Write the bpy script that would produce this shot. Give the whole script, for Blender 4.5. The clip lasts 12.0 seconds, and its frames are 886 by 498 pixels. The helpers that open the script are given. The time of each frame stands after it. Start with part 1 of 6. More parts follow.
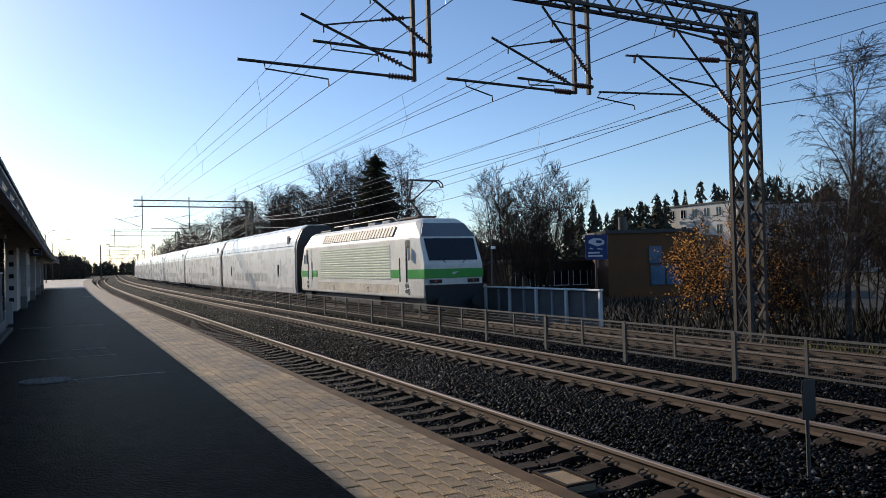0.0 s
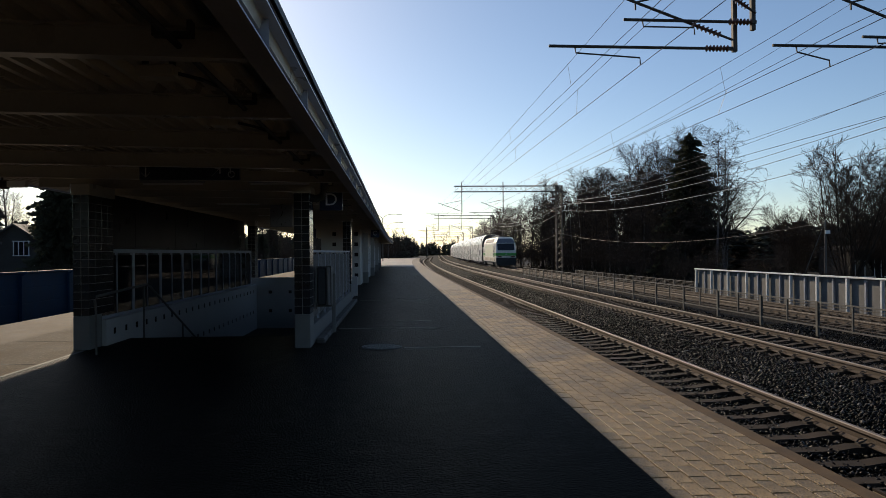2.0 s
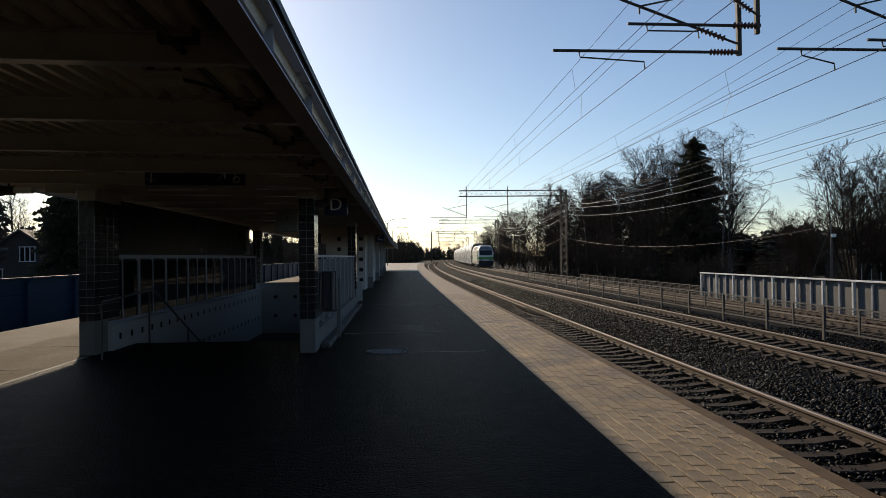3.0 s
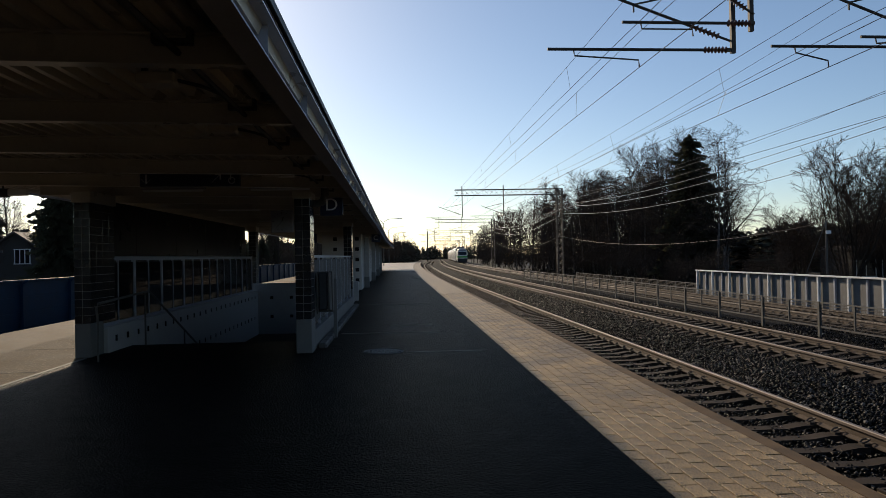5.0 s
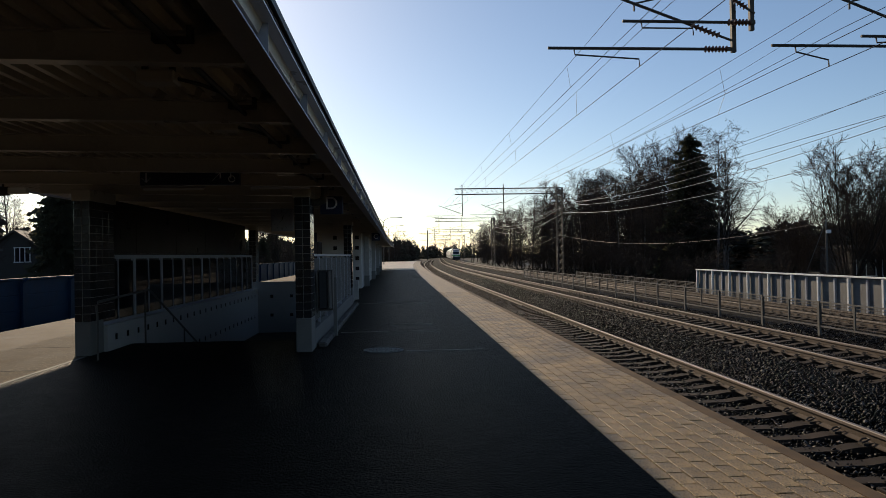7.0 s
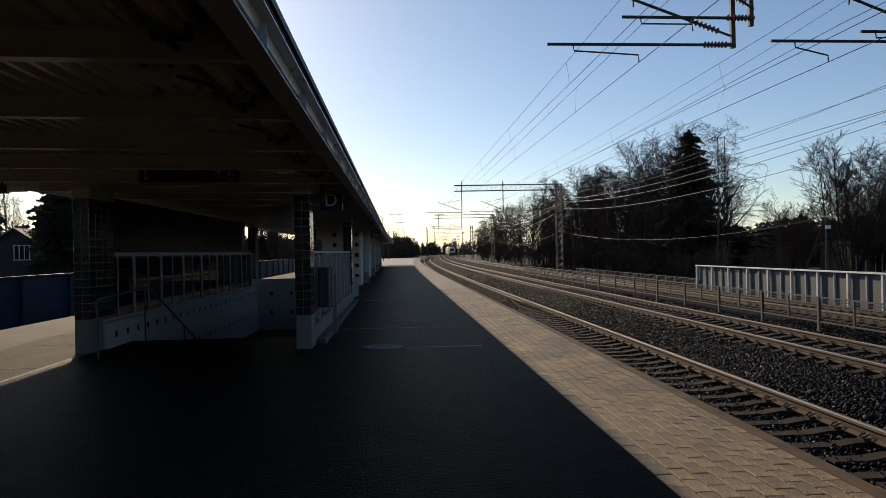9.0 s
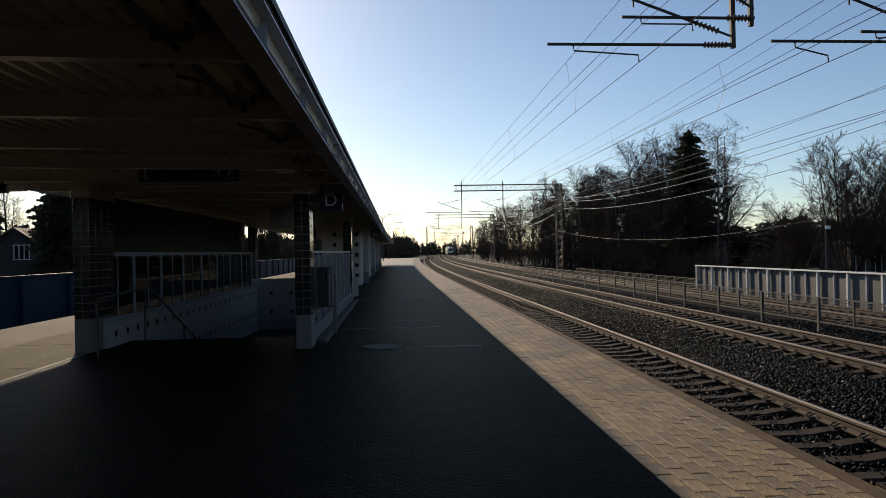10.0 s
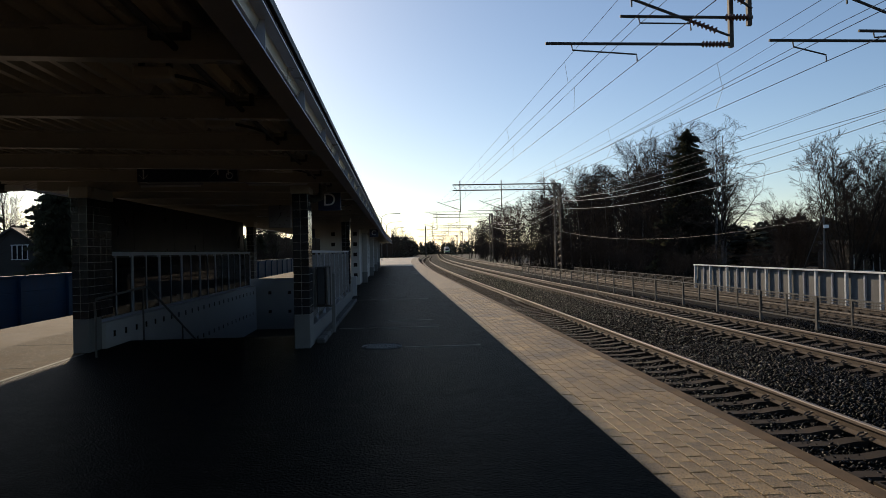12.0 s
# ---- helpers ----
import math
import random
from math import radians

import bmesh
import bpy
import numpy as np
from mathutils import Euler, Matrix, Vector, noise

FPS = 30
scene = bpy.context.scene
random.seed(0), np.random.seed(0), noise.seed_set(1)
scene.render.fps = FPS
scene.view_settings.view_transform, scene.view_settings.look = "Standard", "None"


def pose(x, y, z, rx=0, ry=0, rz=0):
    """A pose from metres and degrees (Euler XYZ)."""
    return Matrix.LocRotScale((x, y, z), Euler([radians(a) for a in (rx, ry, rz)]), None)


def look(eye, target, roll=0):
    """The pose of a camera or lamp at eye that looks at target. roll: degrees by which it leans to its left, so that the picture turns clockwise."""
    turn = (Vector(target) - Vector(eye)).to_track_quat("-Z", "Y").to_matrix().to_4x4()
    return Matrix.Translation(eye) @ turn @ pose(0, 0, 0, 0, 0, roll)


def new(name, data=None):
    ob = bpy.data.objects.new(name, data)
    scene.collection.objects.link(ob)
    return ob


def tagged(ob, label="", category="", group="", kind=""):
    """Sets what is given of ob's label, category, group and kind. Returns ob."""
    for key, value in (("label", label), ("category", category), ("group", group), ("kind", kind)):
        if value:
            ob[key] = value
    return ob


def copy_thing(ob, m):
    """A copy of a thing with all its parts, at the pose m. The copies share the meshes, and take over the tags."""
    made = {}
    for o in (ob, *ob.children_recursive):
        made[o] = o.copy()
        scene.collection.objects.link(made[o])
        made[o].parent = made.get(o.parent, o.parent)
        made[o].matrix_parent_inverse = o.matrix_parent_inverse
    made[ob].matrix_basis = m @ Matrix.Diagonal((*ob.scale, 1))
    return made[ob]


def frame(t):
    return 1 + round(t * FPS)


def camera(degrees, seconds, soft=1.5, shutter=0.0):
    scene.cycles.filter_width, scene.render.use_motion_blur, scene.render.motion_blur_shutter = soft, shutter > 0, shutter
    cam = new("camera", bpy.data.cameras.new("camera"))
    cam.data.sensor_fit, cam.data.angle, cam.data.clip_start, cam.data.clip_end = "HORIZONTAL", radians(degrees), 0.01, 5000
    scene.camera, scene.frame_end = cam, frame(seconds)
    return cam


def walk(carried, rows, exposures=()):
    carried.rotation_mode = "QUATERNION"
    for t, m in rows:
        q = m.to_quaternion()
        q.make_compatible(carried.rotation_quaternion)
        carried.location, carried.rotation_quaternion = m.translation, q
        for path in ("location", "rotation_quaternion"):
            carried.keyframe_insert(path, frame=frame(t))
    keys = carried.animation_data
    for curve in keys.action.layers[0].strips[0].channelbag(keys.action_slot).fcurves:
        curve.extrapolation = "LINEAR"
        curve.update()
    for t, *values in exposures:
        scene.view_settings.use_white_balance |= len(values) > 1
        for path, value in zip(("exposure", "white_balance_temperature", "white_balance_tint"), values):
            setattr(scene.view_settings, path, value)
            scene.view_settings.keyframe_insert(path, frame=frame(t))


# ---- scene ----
cam = camera(62.2, 12.0, soft=0.3)
EYE = (0.0, 0.0, 1.75)
PATH = [  # seconds, yaw, pitch, lean
    (0.0, -27.41, 1.13, 1.40),
    (0.1, -23.95, 1.23, 1.07),
    (0.2, -20.84, 1.18, 1.10),
    (0.3, -17.96, 1.05, 1.12),
    (0.4, -15.68, 0.86, 1.25),
    (0.5, -13.61, 0.66, 1.16),
    (0.7, -10.77, 0.22, 1.23),
    (0.8, -9.80, 0.01, 1.25),
    (1.0, -8.26, -0.23, 0.90),
    (1.5, -5.20, -0.06, 0.56),
    (2.0, -3.70, 0.22, 0.49),
    (2.5, -3.28, 0.42, 0.43),
    (3.0, -3.33, 0.58, 0.64),
    (5.0, -3.63, 0.53, 1.06),
    (5.5, -3.42, 0.60, 1.00),
    (6.0, -3.47, 0.58, 0.98),
    (6.5, -3.59, 0.56, 1.05),
    (7.0, -3.63, 0.44, 0.98),
    (9.0, -3.66, 0.18, 1.14),
    (9.5, -3.64, 0.19, 1.11),
    (10.0, -3.67, 0.17, 1.10),
    (10.5, -3.61, 0.22, 1.13),
    (11.0, -3.72, 0.29, 1.16),
    (11.5, -3.83, 0.16, 1.06),
    (12.0, -3.78, 0.13, 1.16),
]
walk(cam, [(t, pose(*EYE, 90 + p, r, a)) for t, a, p, r in PATH], exposures=[(0.0, 0.35, 5750, 10), (0.2, 0.05, 5550, 10), (0.5, -0.18, 5450, 10), (1.0, -0.1, 5650, 10), (1.5, 0.02, 6000, 10), (2.5, 0.05, 6350, 10), (5.0, 0.05, 6400, 10), (12.0, 0.05, 6400, 10)])

# ---- sky and sun ----
SUN_EL, SUN_AZ = 22.0, -19.1   # azimuth from the track's direction, to the left
world = bpy.data.worlds.new("sky")
scene.world = world
world.use_nodes = True
wn = world.node_tree
sky = wn.nodes.new("ShaderNodeTexSky")
sky.sky_type, sky.sun_disc = "NISHITA", False
sky.sun_elevation, sky.sun_rotation = radians(SUN_EL), radians(SUN_AZ)
sky.air_density, sky.dust_density, sky.ozone_density = 0.85, 0.32, 1.7
bg = wn.nodes["Background"]
wn.links.new(sky.outputs[0], bg.inputs[0])
bg.inputs[1].default_value = 0.1
sun = new("sun", bpy.data.lights.new("sun", "SUN"))
sun.data.energy, sun.data.angle, sun.data.color = 3.7, radians(0.9), (1.0, 0.80, 0.56)
sd = Vector((math.sin(radians(SUN_AZ)) * math.cos(radians(SUN_EL)), math.cos(radians(SUN_AZ)) * math.cos(radians(SUN_EL)), math.sin(radians(SUN_EL))))
sun.matrix_world = look(sd * 100, (0, 0, 0))


# ---- materials ----
def material(name, color, rough=0.7, metal=0.0, var=0.25, scale=6.0, fine=60.0, bump=0.15, tint=None, spec=0.5, dist=0.01, span=0.1):
    """A surface with a coarse and a fine variation of colour, gloss and relief."""
    m = bpy.data.materials.new(name)
    m.use_nodes = True
    nt = m.node_tree
    b = nt.nodes["Principled BSDF"]
    b.inputs["Metallic"].default_value = metal
    b.inputs["Specular IOR Level"].default_value = spec
    co = nt.nodes.new("ShaderNodeTexCoord")
    n1, n2 = nt.nodes.new("ShaderNodeTexNoise"), nt.nodes.new("ShaderNodeTexNoise")
    for n, s in ((n1, scale), (n2, fine)):
        n.inputs["Scale"].default_value, n.inputs["Detail"].default_value = s, 6.0
        nt.links.new(co.outputs["Object"], n.inputs["Vector"])
    mix = nt.nodes.new("ShaderNodeMix")
    mix.data_type = "RGBA"
    lo = [c * (1 - var) for c in color]
    hi = [min(1, c * (1 + var)) for c in (tint or color)]
    mix.inputs[6].default_value, mix.inputs[7].default_value = (*lo, 1), (*hi, 1)
    add = nt.nodes.new("ShaderNodeMath")
    add.operation = "MULTIPLY_ADD"
    nt.links.new(n2.outputs[0], add.inputs[0])
    add.inputs[1].default_value = 0.6
    nt.links.new(n1.outputs[0], add.inputs[2])
    ramp = nt.nodes.new("ShaderNodeMapRange")
    ramp.inputs[1].default_value, ramp.inputs[2].default_value = 0.5, 1.1
    nt.links.new(add.outputs[0], ramp.inputs[0])
    nt.links.new(ramp.outputs[0], mix.inputs[0])
    nt.links.new(mix.outputs[2], b.inputs["Base Color"])
    rr = nt.nodes.new("ShaderNodeMapRange")
    rr.inputs[3].default_value, rr.inputs[4].default_value = max(0.03, rough - span), min(1, rough + span)
    nt.links.new(n1.outputs[0], rr.inputs[0])
    nt.links.new(rr.outputs[0], b.inputs["Roughness"])
    if bump:
        bp = nt.nodes.new("ShaderNodeBump")
        bp.inputs["Strength"].default_value, bp.inputs["Distance"].default_value = bump, dist
        nt.links.new(n2.outputs[0], bp.inputs["Height"])
        nt.links.new(bp.outputs[0], b.inputs["Normal"])
    return m


def each_own(m, spread=0.35, island=False):
    """Varies the brightness of a material from piece to piece."""
    nt = m.node_tree
    b = nt.nodes["Principled BSDF"]
    src = b.inputs["Base Color"].links[0].from_socket
    info = nt.nodes.new("ShaderNodeNewGeometry" if island else "ShaderNodeObjectInfo")
    hsv = nt.nodes.new("ShaderNodeHueSaturation")
    mr = nt.nodes.new("ShaderNodeMapRange")
    mr.inputs[3].default_value, mr.inputs[4].default_value = 1 - spread, 1 + spread
    nt.links.new(info.outputs["Random Per Island" if island else "Random"], mr.inputs[0])
    nt.links.new(mr.outputs[0], hsv.inputs["Value"])
    nt.links.new(src, hsv.inputs["Color"])
    nt.links.new(hsv.outputs[0], b.inputs["Base Color"])
    return m


def flecked(m, color, size, share):
    """Scatters small pale grains over a material."""
    nt = m.node_tree
    b = nt.nodes["Principled BSDF"]
    src = b.inputs["Base Color"].links[0].from_socket
    co = nt.nodes.new("ShaderNodeTexCoord")
    vo = nt.nodes.new("ShaderNodeTexVoronoi")
    vo.inputs["Scale"].default_value = 1 / size
    nt.links.new(co.outputs["Object"], vo.inputs["Vector"])
    sep = nt.nodes.new("ShaderNodeSeparateColor")
    nt.links.new(vo.outputs["Color"], sep.inputs[0])
    mr = nt.nodes.new("ShaderNodeMapRange")
    mr.inputs[1].default_value, mr.inputs[2].default_value = 1 - share, 1 - share + 0.03
    nt.links.new(sep.outputs[0], mr.inputs[0])
    mix = nt.nodes.new("ShaderNodeMix")
    mix.data_type = "RGBA"
    mix.inputs[7].default_value = (*color, 1)
    nt.links.new(mr.outputs[0], mix.inputs[0])
    nt.links.new(src, mix.inputs[6])
    nt.links.new(mix.outputs[2], b.inputs["Base Color"])
    return m


def rare_glint(m, color, share):
    """Paints a few of the pieces of a joined mesh pale, as sun glints."""
    nt = m.node_tree
    b = nt.nodes["Principled BSDF"]
    src = b.inputs["Base Color"].links[0].from_socket
    geo = nt.nodes.new("ShaderNodeNewGeometry")
    mul = nt.nodes.new("ShaderNodeMath")
    mul.operation = "MULTIPLY"
    mul.inputs[1].default_value = 37.0
    fr = nt.nodes.new("ShaderNodeMath")
    fr.operation = "FRACT"
    gt = nt.nodes.new("ShaderNodeMath")
    gt.operation = "LESS_THAN"
    gt.inputs[1].default_value = share
    nt.links.new(geo.outputs["Random Per Island"], mul.inputs[0])
    nt.links.new(mul.outputs[0], fr.inputs[0])
    nt.links.new(fr.outputs[0], gt.inputs[0])
    mix = nt.nodes.new("ShaderNodeMix")
    mix.data_type = "RGBA"
    mix.inputs[7].default_value = (*color, 1)
    nt.links.new(gt.outputs[0], mix.inputs[0])
    nt.links.new(src, mix.inputs[6])
    nt.links.new(mix.outputs[2], b.inputs["Base Color"])
    return m


# near black and bluish: canopy shade and sky sheen put into the colour
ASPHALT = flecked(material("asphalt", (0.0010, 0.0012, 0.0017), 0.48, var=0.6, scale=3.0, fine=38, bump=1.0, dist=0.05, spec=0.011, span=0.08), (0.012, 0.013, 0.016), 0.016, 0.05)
PAVER = flecked(flecked(each_own(material("paver", (0.27, 0.178, 0.075), 0.58, spec=0.42, var=0.8, scale=1.1, fine=95, bump=1.0, dist=0.009), 0.28), (0.40, 0.30, 0.17), 0.006, 0.2), (0.05, 0.033, 0.016), 0.009, 0.22)
PAVER_J = flecked(flecked(each_own(material("paver_joined", (0.27, 0.178, 0.075), 0.58, spec=0.42, var=0.8, scale=1.1, fine=95, bump=1.0, dist=0.009), 0.28, True), (0.40, 0.30, 0.17), 0.006, 0.2), (0.05, 0.033, 0.016), 0.009, 0.22)
# pale tone stands for the sunlight past the end of the canopy's shadow
FARSUNPAVE = material("sunlit_far_paving", (0.42, 0.34, 0.24), 0.55, spec=0.4, var=0.45, scale=0.5, fine=8, bump=0.3)
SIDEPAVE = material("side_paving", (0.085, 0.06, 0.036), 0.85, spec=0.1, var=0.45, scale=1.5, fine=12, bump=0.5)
# sunlit copy of the asphalt, paler in colour so it bounces light
SUNLITASPHALT = flecked(material("sunlit_sandy_asphalt", (0.075, 0.056, 0.036), 0.9, spec=0.1, var=0.4, scale=1.5, fine=45, bump=0.8, dist=0.01), (0.2, 0.16, 0.11), 0.02, 0.12)
SAND = material("joint_sand", (0.012, 0.010, 0.008), 0.9, fine=200)
EDGE = material("edge_concrete", (0.10, 0.068, 0.042), 0.88, spec=0.2, var=0.35, scale=3, fine=80, tint=(0.12, 0.078, 0.042))
CONCRETE = material("concrete", (0.13, 0.128, 0.12), 0.8, var=0.2, scale=2.5, fine=50)
# paler than the other concrete, to bounce light onto the stairwell walls
STAIRSTONE = material("pale_stair_concrete", (0.30, 0.29, 0.27), 0.8, var=0.2, scale=2.5, fine=50)
KERBDARK = each_own(material("dark_kerb_stone", (0.05, 0.047, 0.043), 0.85, var=0.3, scale=4, fine=50), 0.25)
SLEEPER = each_own(material("sleeper_concrete", (0.027, 0.020, 0.015), 0.85, spec=0.2, var=0.45, scale=4, fine=60, tint=(0.036, 0.025, 0.017)), 0.2)
SLEEPER_J = material("sleeper_far", (0.027, 0.020, 0.015), 0.85, spec=0.2, var=0.45, scale=4, fine=60, tint=(0.036, 0.025, 0.017))
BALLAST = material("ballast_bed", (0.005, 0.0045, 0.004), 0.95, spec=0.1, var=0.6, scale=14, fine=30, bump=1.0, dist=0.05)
# shaded sides and sun glints put into the colour: near-black stones, a few pale
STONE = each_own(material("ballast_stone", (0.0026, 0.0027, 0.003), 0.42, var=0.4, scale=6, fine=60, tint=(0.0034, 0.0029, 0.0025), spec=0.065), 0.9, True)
rare_glint(STONE, (0.13, 0.12, 0.11), 0.04)
RUST = material("rusty_rail", (0.055, 0.035, 0.022), 0.8, var=0.3, scale=5, fine=50, tint=(0.08, 0.054, 0.035))
RAILTOP = material("worn_rail_head", (0.17, 0.135, 0.11), 0.6, metal=0.3, var=0.1, scale=2, fine=30, bump=0.05)
STEEL = material("galvanised_steel", (0.088, 0.084, 0.078), 0.62, metal=0.4, var=0.25, scale=5, fine=40, bump=0.08)
DARKSTEEL = material("weathered_steel", (0.06, 0.05, 0.042), 0.7, metal=0.3, var=0.3, scale=5, fine=40, bump=0.1)
WIRE = material("copper_wire", (0.10, 0.085, 0.075), 0.45, metal=0.8, var=0.1, bump=0)
CABLE = material("pale_cable", (0.30, 0.29, 0.28), 0.4, metal=0.6, var=0.1, bump=0)
BROWNINS = material("brown_porcelain", (0.10, 0.045, 0.03), 0.25, var=0.2, bump=0)
WHITEPAINT = material("white_paint", (0.72, 0.72, 0.70), 0.45, var=0.08, scale=3, fine=30, bump=0.05)
GREYPANEL = material("grey_panel", (0.105, 0.105, 0.104), 0.65, var=0.3, scale=1.5, fine=30, bump=0.05)
FASCIA = material("pale_fascia_steel", (0.30, 0.31, 0.35), 0.5, var=0.12, scale=2, fine=25, bump=0.06)
SOFFIT = material("beige_steel", (0.50, 0.47, 0.39), 0.3, var=0.12, scale=2, fine=25, bump=0.05)
TILEDARK = each_own(material("dark_glazed_tile", (0.014, 0.015, 0.019), 0.15, var=0.3, scale=8, fine=40, bump=0.04), 0.4)
GROUT = material("grout", (0.30, 0.29, 0.27), 0.85, var=0.15)
WHITETILE = material("white_wall_tile", (0.36, 0.36, 0.36), 0.5, var=0.08, scale=3, fine=20, bump=0.05)
BLACK = material("black_rubber", (0.018, 0.018, 0.02), 0.6, var=0.3, bump=0.05)
SIGNBLUE = material("dark_blue_sign", (0.012, 0.018, 0.05), 0.35, var=0.1, bump=0)
# brown-grey of bare woods with the distance haze mixed into the colour
FARWOOD = each_own(material("far_bare_woods_haze", (0.06, 0.052, 0.044), 0.95, spec=0.05, var=0.4, scale=0.1, fine=1.5, bump=0, tint=(0.045, 0.05, 0.035)), 0.4, True)
BLUEWALL = material("blue_screen", (0.007, 0.034, 0.074), 0.6, spec=0.15, var=0.25, scale=2, fine=30, bump=0.08)
BARK = material("dark_bark", (0.032, 0.026, 0.021), 0.9, spec=0.1, var=0.4, scale=5, fine=30, bump=0.3)
BIRCH = material("birch_bark", (0.07, 0.06, 0.053), 0.8, spec=0.15, var=0.6, scale=3, fine=14, bump=0.2, tint=(0.12, 0.105, 0.095))
TWIG = material("bare_twigs", (0.055, 0.039, 0.030), 0.9, spec=0.08, var=0.35, scale=0.4, fine=4, bump=0)
NEEDLE_BASE = material("spruce_needles", (0.05, 0.05, 0.028), 0.75, var=0.45, scale=0.8, fine=8, bump=0)
YLEAF_BASE = each_own(material("yellow_leaves", (0.62, 0.40, 0.11), 0.7, var=0.4, scale=1.5, fine=10, bump=0, tint=(0.58, 0.25, 0.05)), 0.6, True)
# grass darkened: the trees' shade is put into its colour
GRASS = material("shaded_dry_grass", (0.02, 0.018, 0.01), 0.95, var=0.5, scale=0.5, fine=9, bump=0.6, tint=(0.028, 0.022, 0.012), dist=0.06)
TRAINWHITE = material("train_white", (0.87, 0.85, 0.80), 0.28, var=0.07, scale=0.7, fine=5, bump=0.02)
LOCOWHITE = material("loco_off_white", (0.82, 0.76, 0.64), 0.4, var=0.12, scale=0.5, fine=4, bump=0.03, tint=(0.85, 0.82, 0.74))
LOCODIRT = material("stained_loco_white", (0.60, 0.50, 0.36), 0.5, var=0.3, scale=0.8, fine=6, bump=0.03, tint=(0.72, 0.64, 0.50))
# undergrowth near black for shade, the verge patch far lighter for sunlight
TUFT = each_own(material("shaded_dry_undergrowth", (0.009, 0.0075, 0.004), 0.9, var=0.4, scale=0.6, fine=6, bump=0, tint=(0.011, 0.010, 0.0045)), 0.6, True)
LITGRASS = each_own(material("sunlit_yellow_green_grass", (0.20, 0.19, 0.035), 0.85, var=0.3, scale=1, fine=6, bump=0), 0.4, True)
TRAINGREEN = material("train_green", (0.07, 0.38, 0.06), 0.32, var=0.1, scale=1, fine=5, bump=0.02)
TRAINLIGHT = material("train_pale_green", (0.62, 0.68, 0.46), 0.35, var=0.15, scale=0.35, fine=4, bump=0.02)
TRAINDARK = material("train_dark_grey", (0.02, 0.021, 0.024), 0.5, var=0.2, scale=1, fine=8, bump=0.05)
TRAINROOF = material("train_grey_roof", (0.17, 0.18, 0.20), 0.45, var=0.15, scale=1, fine=8, bump=0.04)
GRILLE = material("grey_roof_grille", (0.12, 0.11, 0.10), 0.6, var=0.3, scale=2, fine=20, bump=0.1)
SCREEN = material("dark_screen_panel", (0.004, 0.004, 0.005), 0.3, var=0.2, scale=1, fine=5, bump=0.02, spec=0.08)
DARKWALL = material("dark_shed_wall", (0.02, 0.018, 0.016), 0.85, var=0.3, scale=1, fine=8, bump=0.1)
GLASSDARK = material("dark_tinted_glass", (0.012, 0.014, 0.018), 0.06, var=0.1, scale=1, fine=5, bump=0)
# the sky's reflection is put into the glass as a blue base colour
GLASSBLUE = material("glass_painted_sky_blue", (0.05, 0.12, 0.22), 0.15, var=0.25, scale=0.8, fine=5, bump=0)
ADOBE = material("brown_cladding", (0.12, 0.052, 0.014), 0.75, var=0.2, scale=1, fine=14, bump=0.2)
PLASTER = material("white_plaster", (0.5, 0.48, 0.45), 0.8, var=0.1, scale=0.6, fine=12, bump=0.1)
WOODGREY = material("pale_wall_boards", (0.05, 0.046, 0.042), 0.8, var=0.15, scale=0.7, fine=8, bump=0.1)
ROOFDARK = material("dark_roofing", (0.06, 0.055, 0.05), 0.75, var=0.3, scale=1, fine=12, bump=0.1)


def glowing(name, color, strength):
    m = bpy.data.materials.new(name)
    m.use_nodes = True
    b = m.node_tree.nodes["Principled BSDF"]
    b.inputs["Base Color"].default_value = (*color, 1)
    b.inputs["Emission Color"].default_value, b.inputs["Emission Strength"].default_value = (*color, 1), strength
    return m


def clear_glass(name, tint=(0.75, 0.8, 0.8), rough=0.03):
    m = bpy.data.materials.new(name)
    m.use_nodes = True
    nt = m.node_tree
    b = nt.nodes["Principled BSDF"]
    tr = nt.nodes.new("ShaderNodeBsdfTransparent")
    tr.inputs[0].default_value = (*tint, 1)
    b.inputs["Base Color"].default_value, b.inputs["Roughness"].default_value = (0.02, 0.02, 0.02, 1), rough
    mx = nt.nodes.new("ShaderNodeMixShader")
    mx.inputs[0].default_value = 0.25
    nt.links.new(tr.outputs[0], mx.inputs[1]), nt.links.new(b.outputs[0], mx.inputs[2])
    nt.links.new(mx.outputs[0], nt.nodes["Material Output"].inputs[0])
    return m


def see_through(m, share):
    """Lets light pass through thin leaves."""
    nt = m.node_tree
    b = nt.nodes["Principled BSDF"]
    tl = nt.nodes.new("ShaderNodeBsdfTranslucent")
    nt.links.new(b.inputs["Base Color"].links[0].from_socket, tl.inputs[0])
    mx = nt.nodes.new("ShaderNodeMixShader")
    mx.inputs[0].default_value = share
    nt.links.new(b.outputs[0], mx.inputs[1]), nt.links.new(tl.outputs[0], mx.inputs[2])
    nt.links.new(mx.outputs[0], nt.nodes["Material Output"].inputs[0])
    return m


YLEAF = see_through(YLEAF_BASE, 0.6)
NEEDLE = see_through(NEEDLE_BASE, 0.35)
TAILRED = glowing("tail_light_red", (0.5, 0.06, 0.03), 0.15)
GLASS = clear_glass("railing_glass", (0.2, 0.21, 0.22))


# ---- mesh tools ----
def box(bm, x0, x1, y0, y1, z0, z1, bev=0.0):
    vs = [bm.verts.new((x, y, z)) for z in (z0, z1) for y in (y0, y1) for x in (x0, x1)]
    fs = [bm.faces.new([vs[i] for i in q]) for q in ((0, 2, 3, 1), (4, 5, 7, 6), (0, 1, 5, 4), (2, 6, 7, 3), (0, 4, 6, 2), (1, 3, 7, 5))]
    if bev:
        es = {e for f in fs for e in f.edges}
        bmesh.ops.bevel(bm, geom=list(es), offset=bev, segments=1, affect="EDGES")


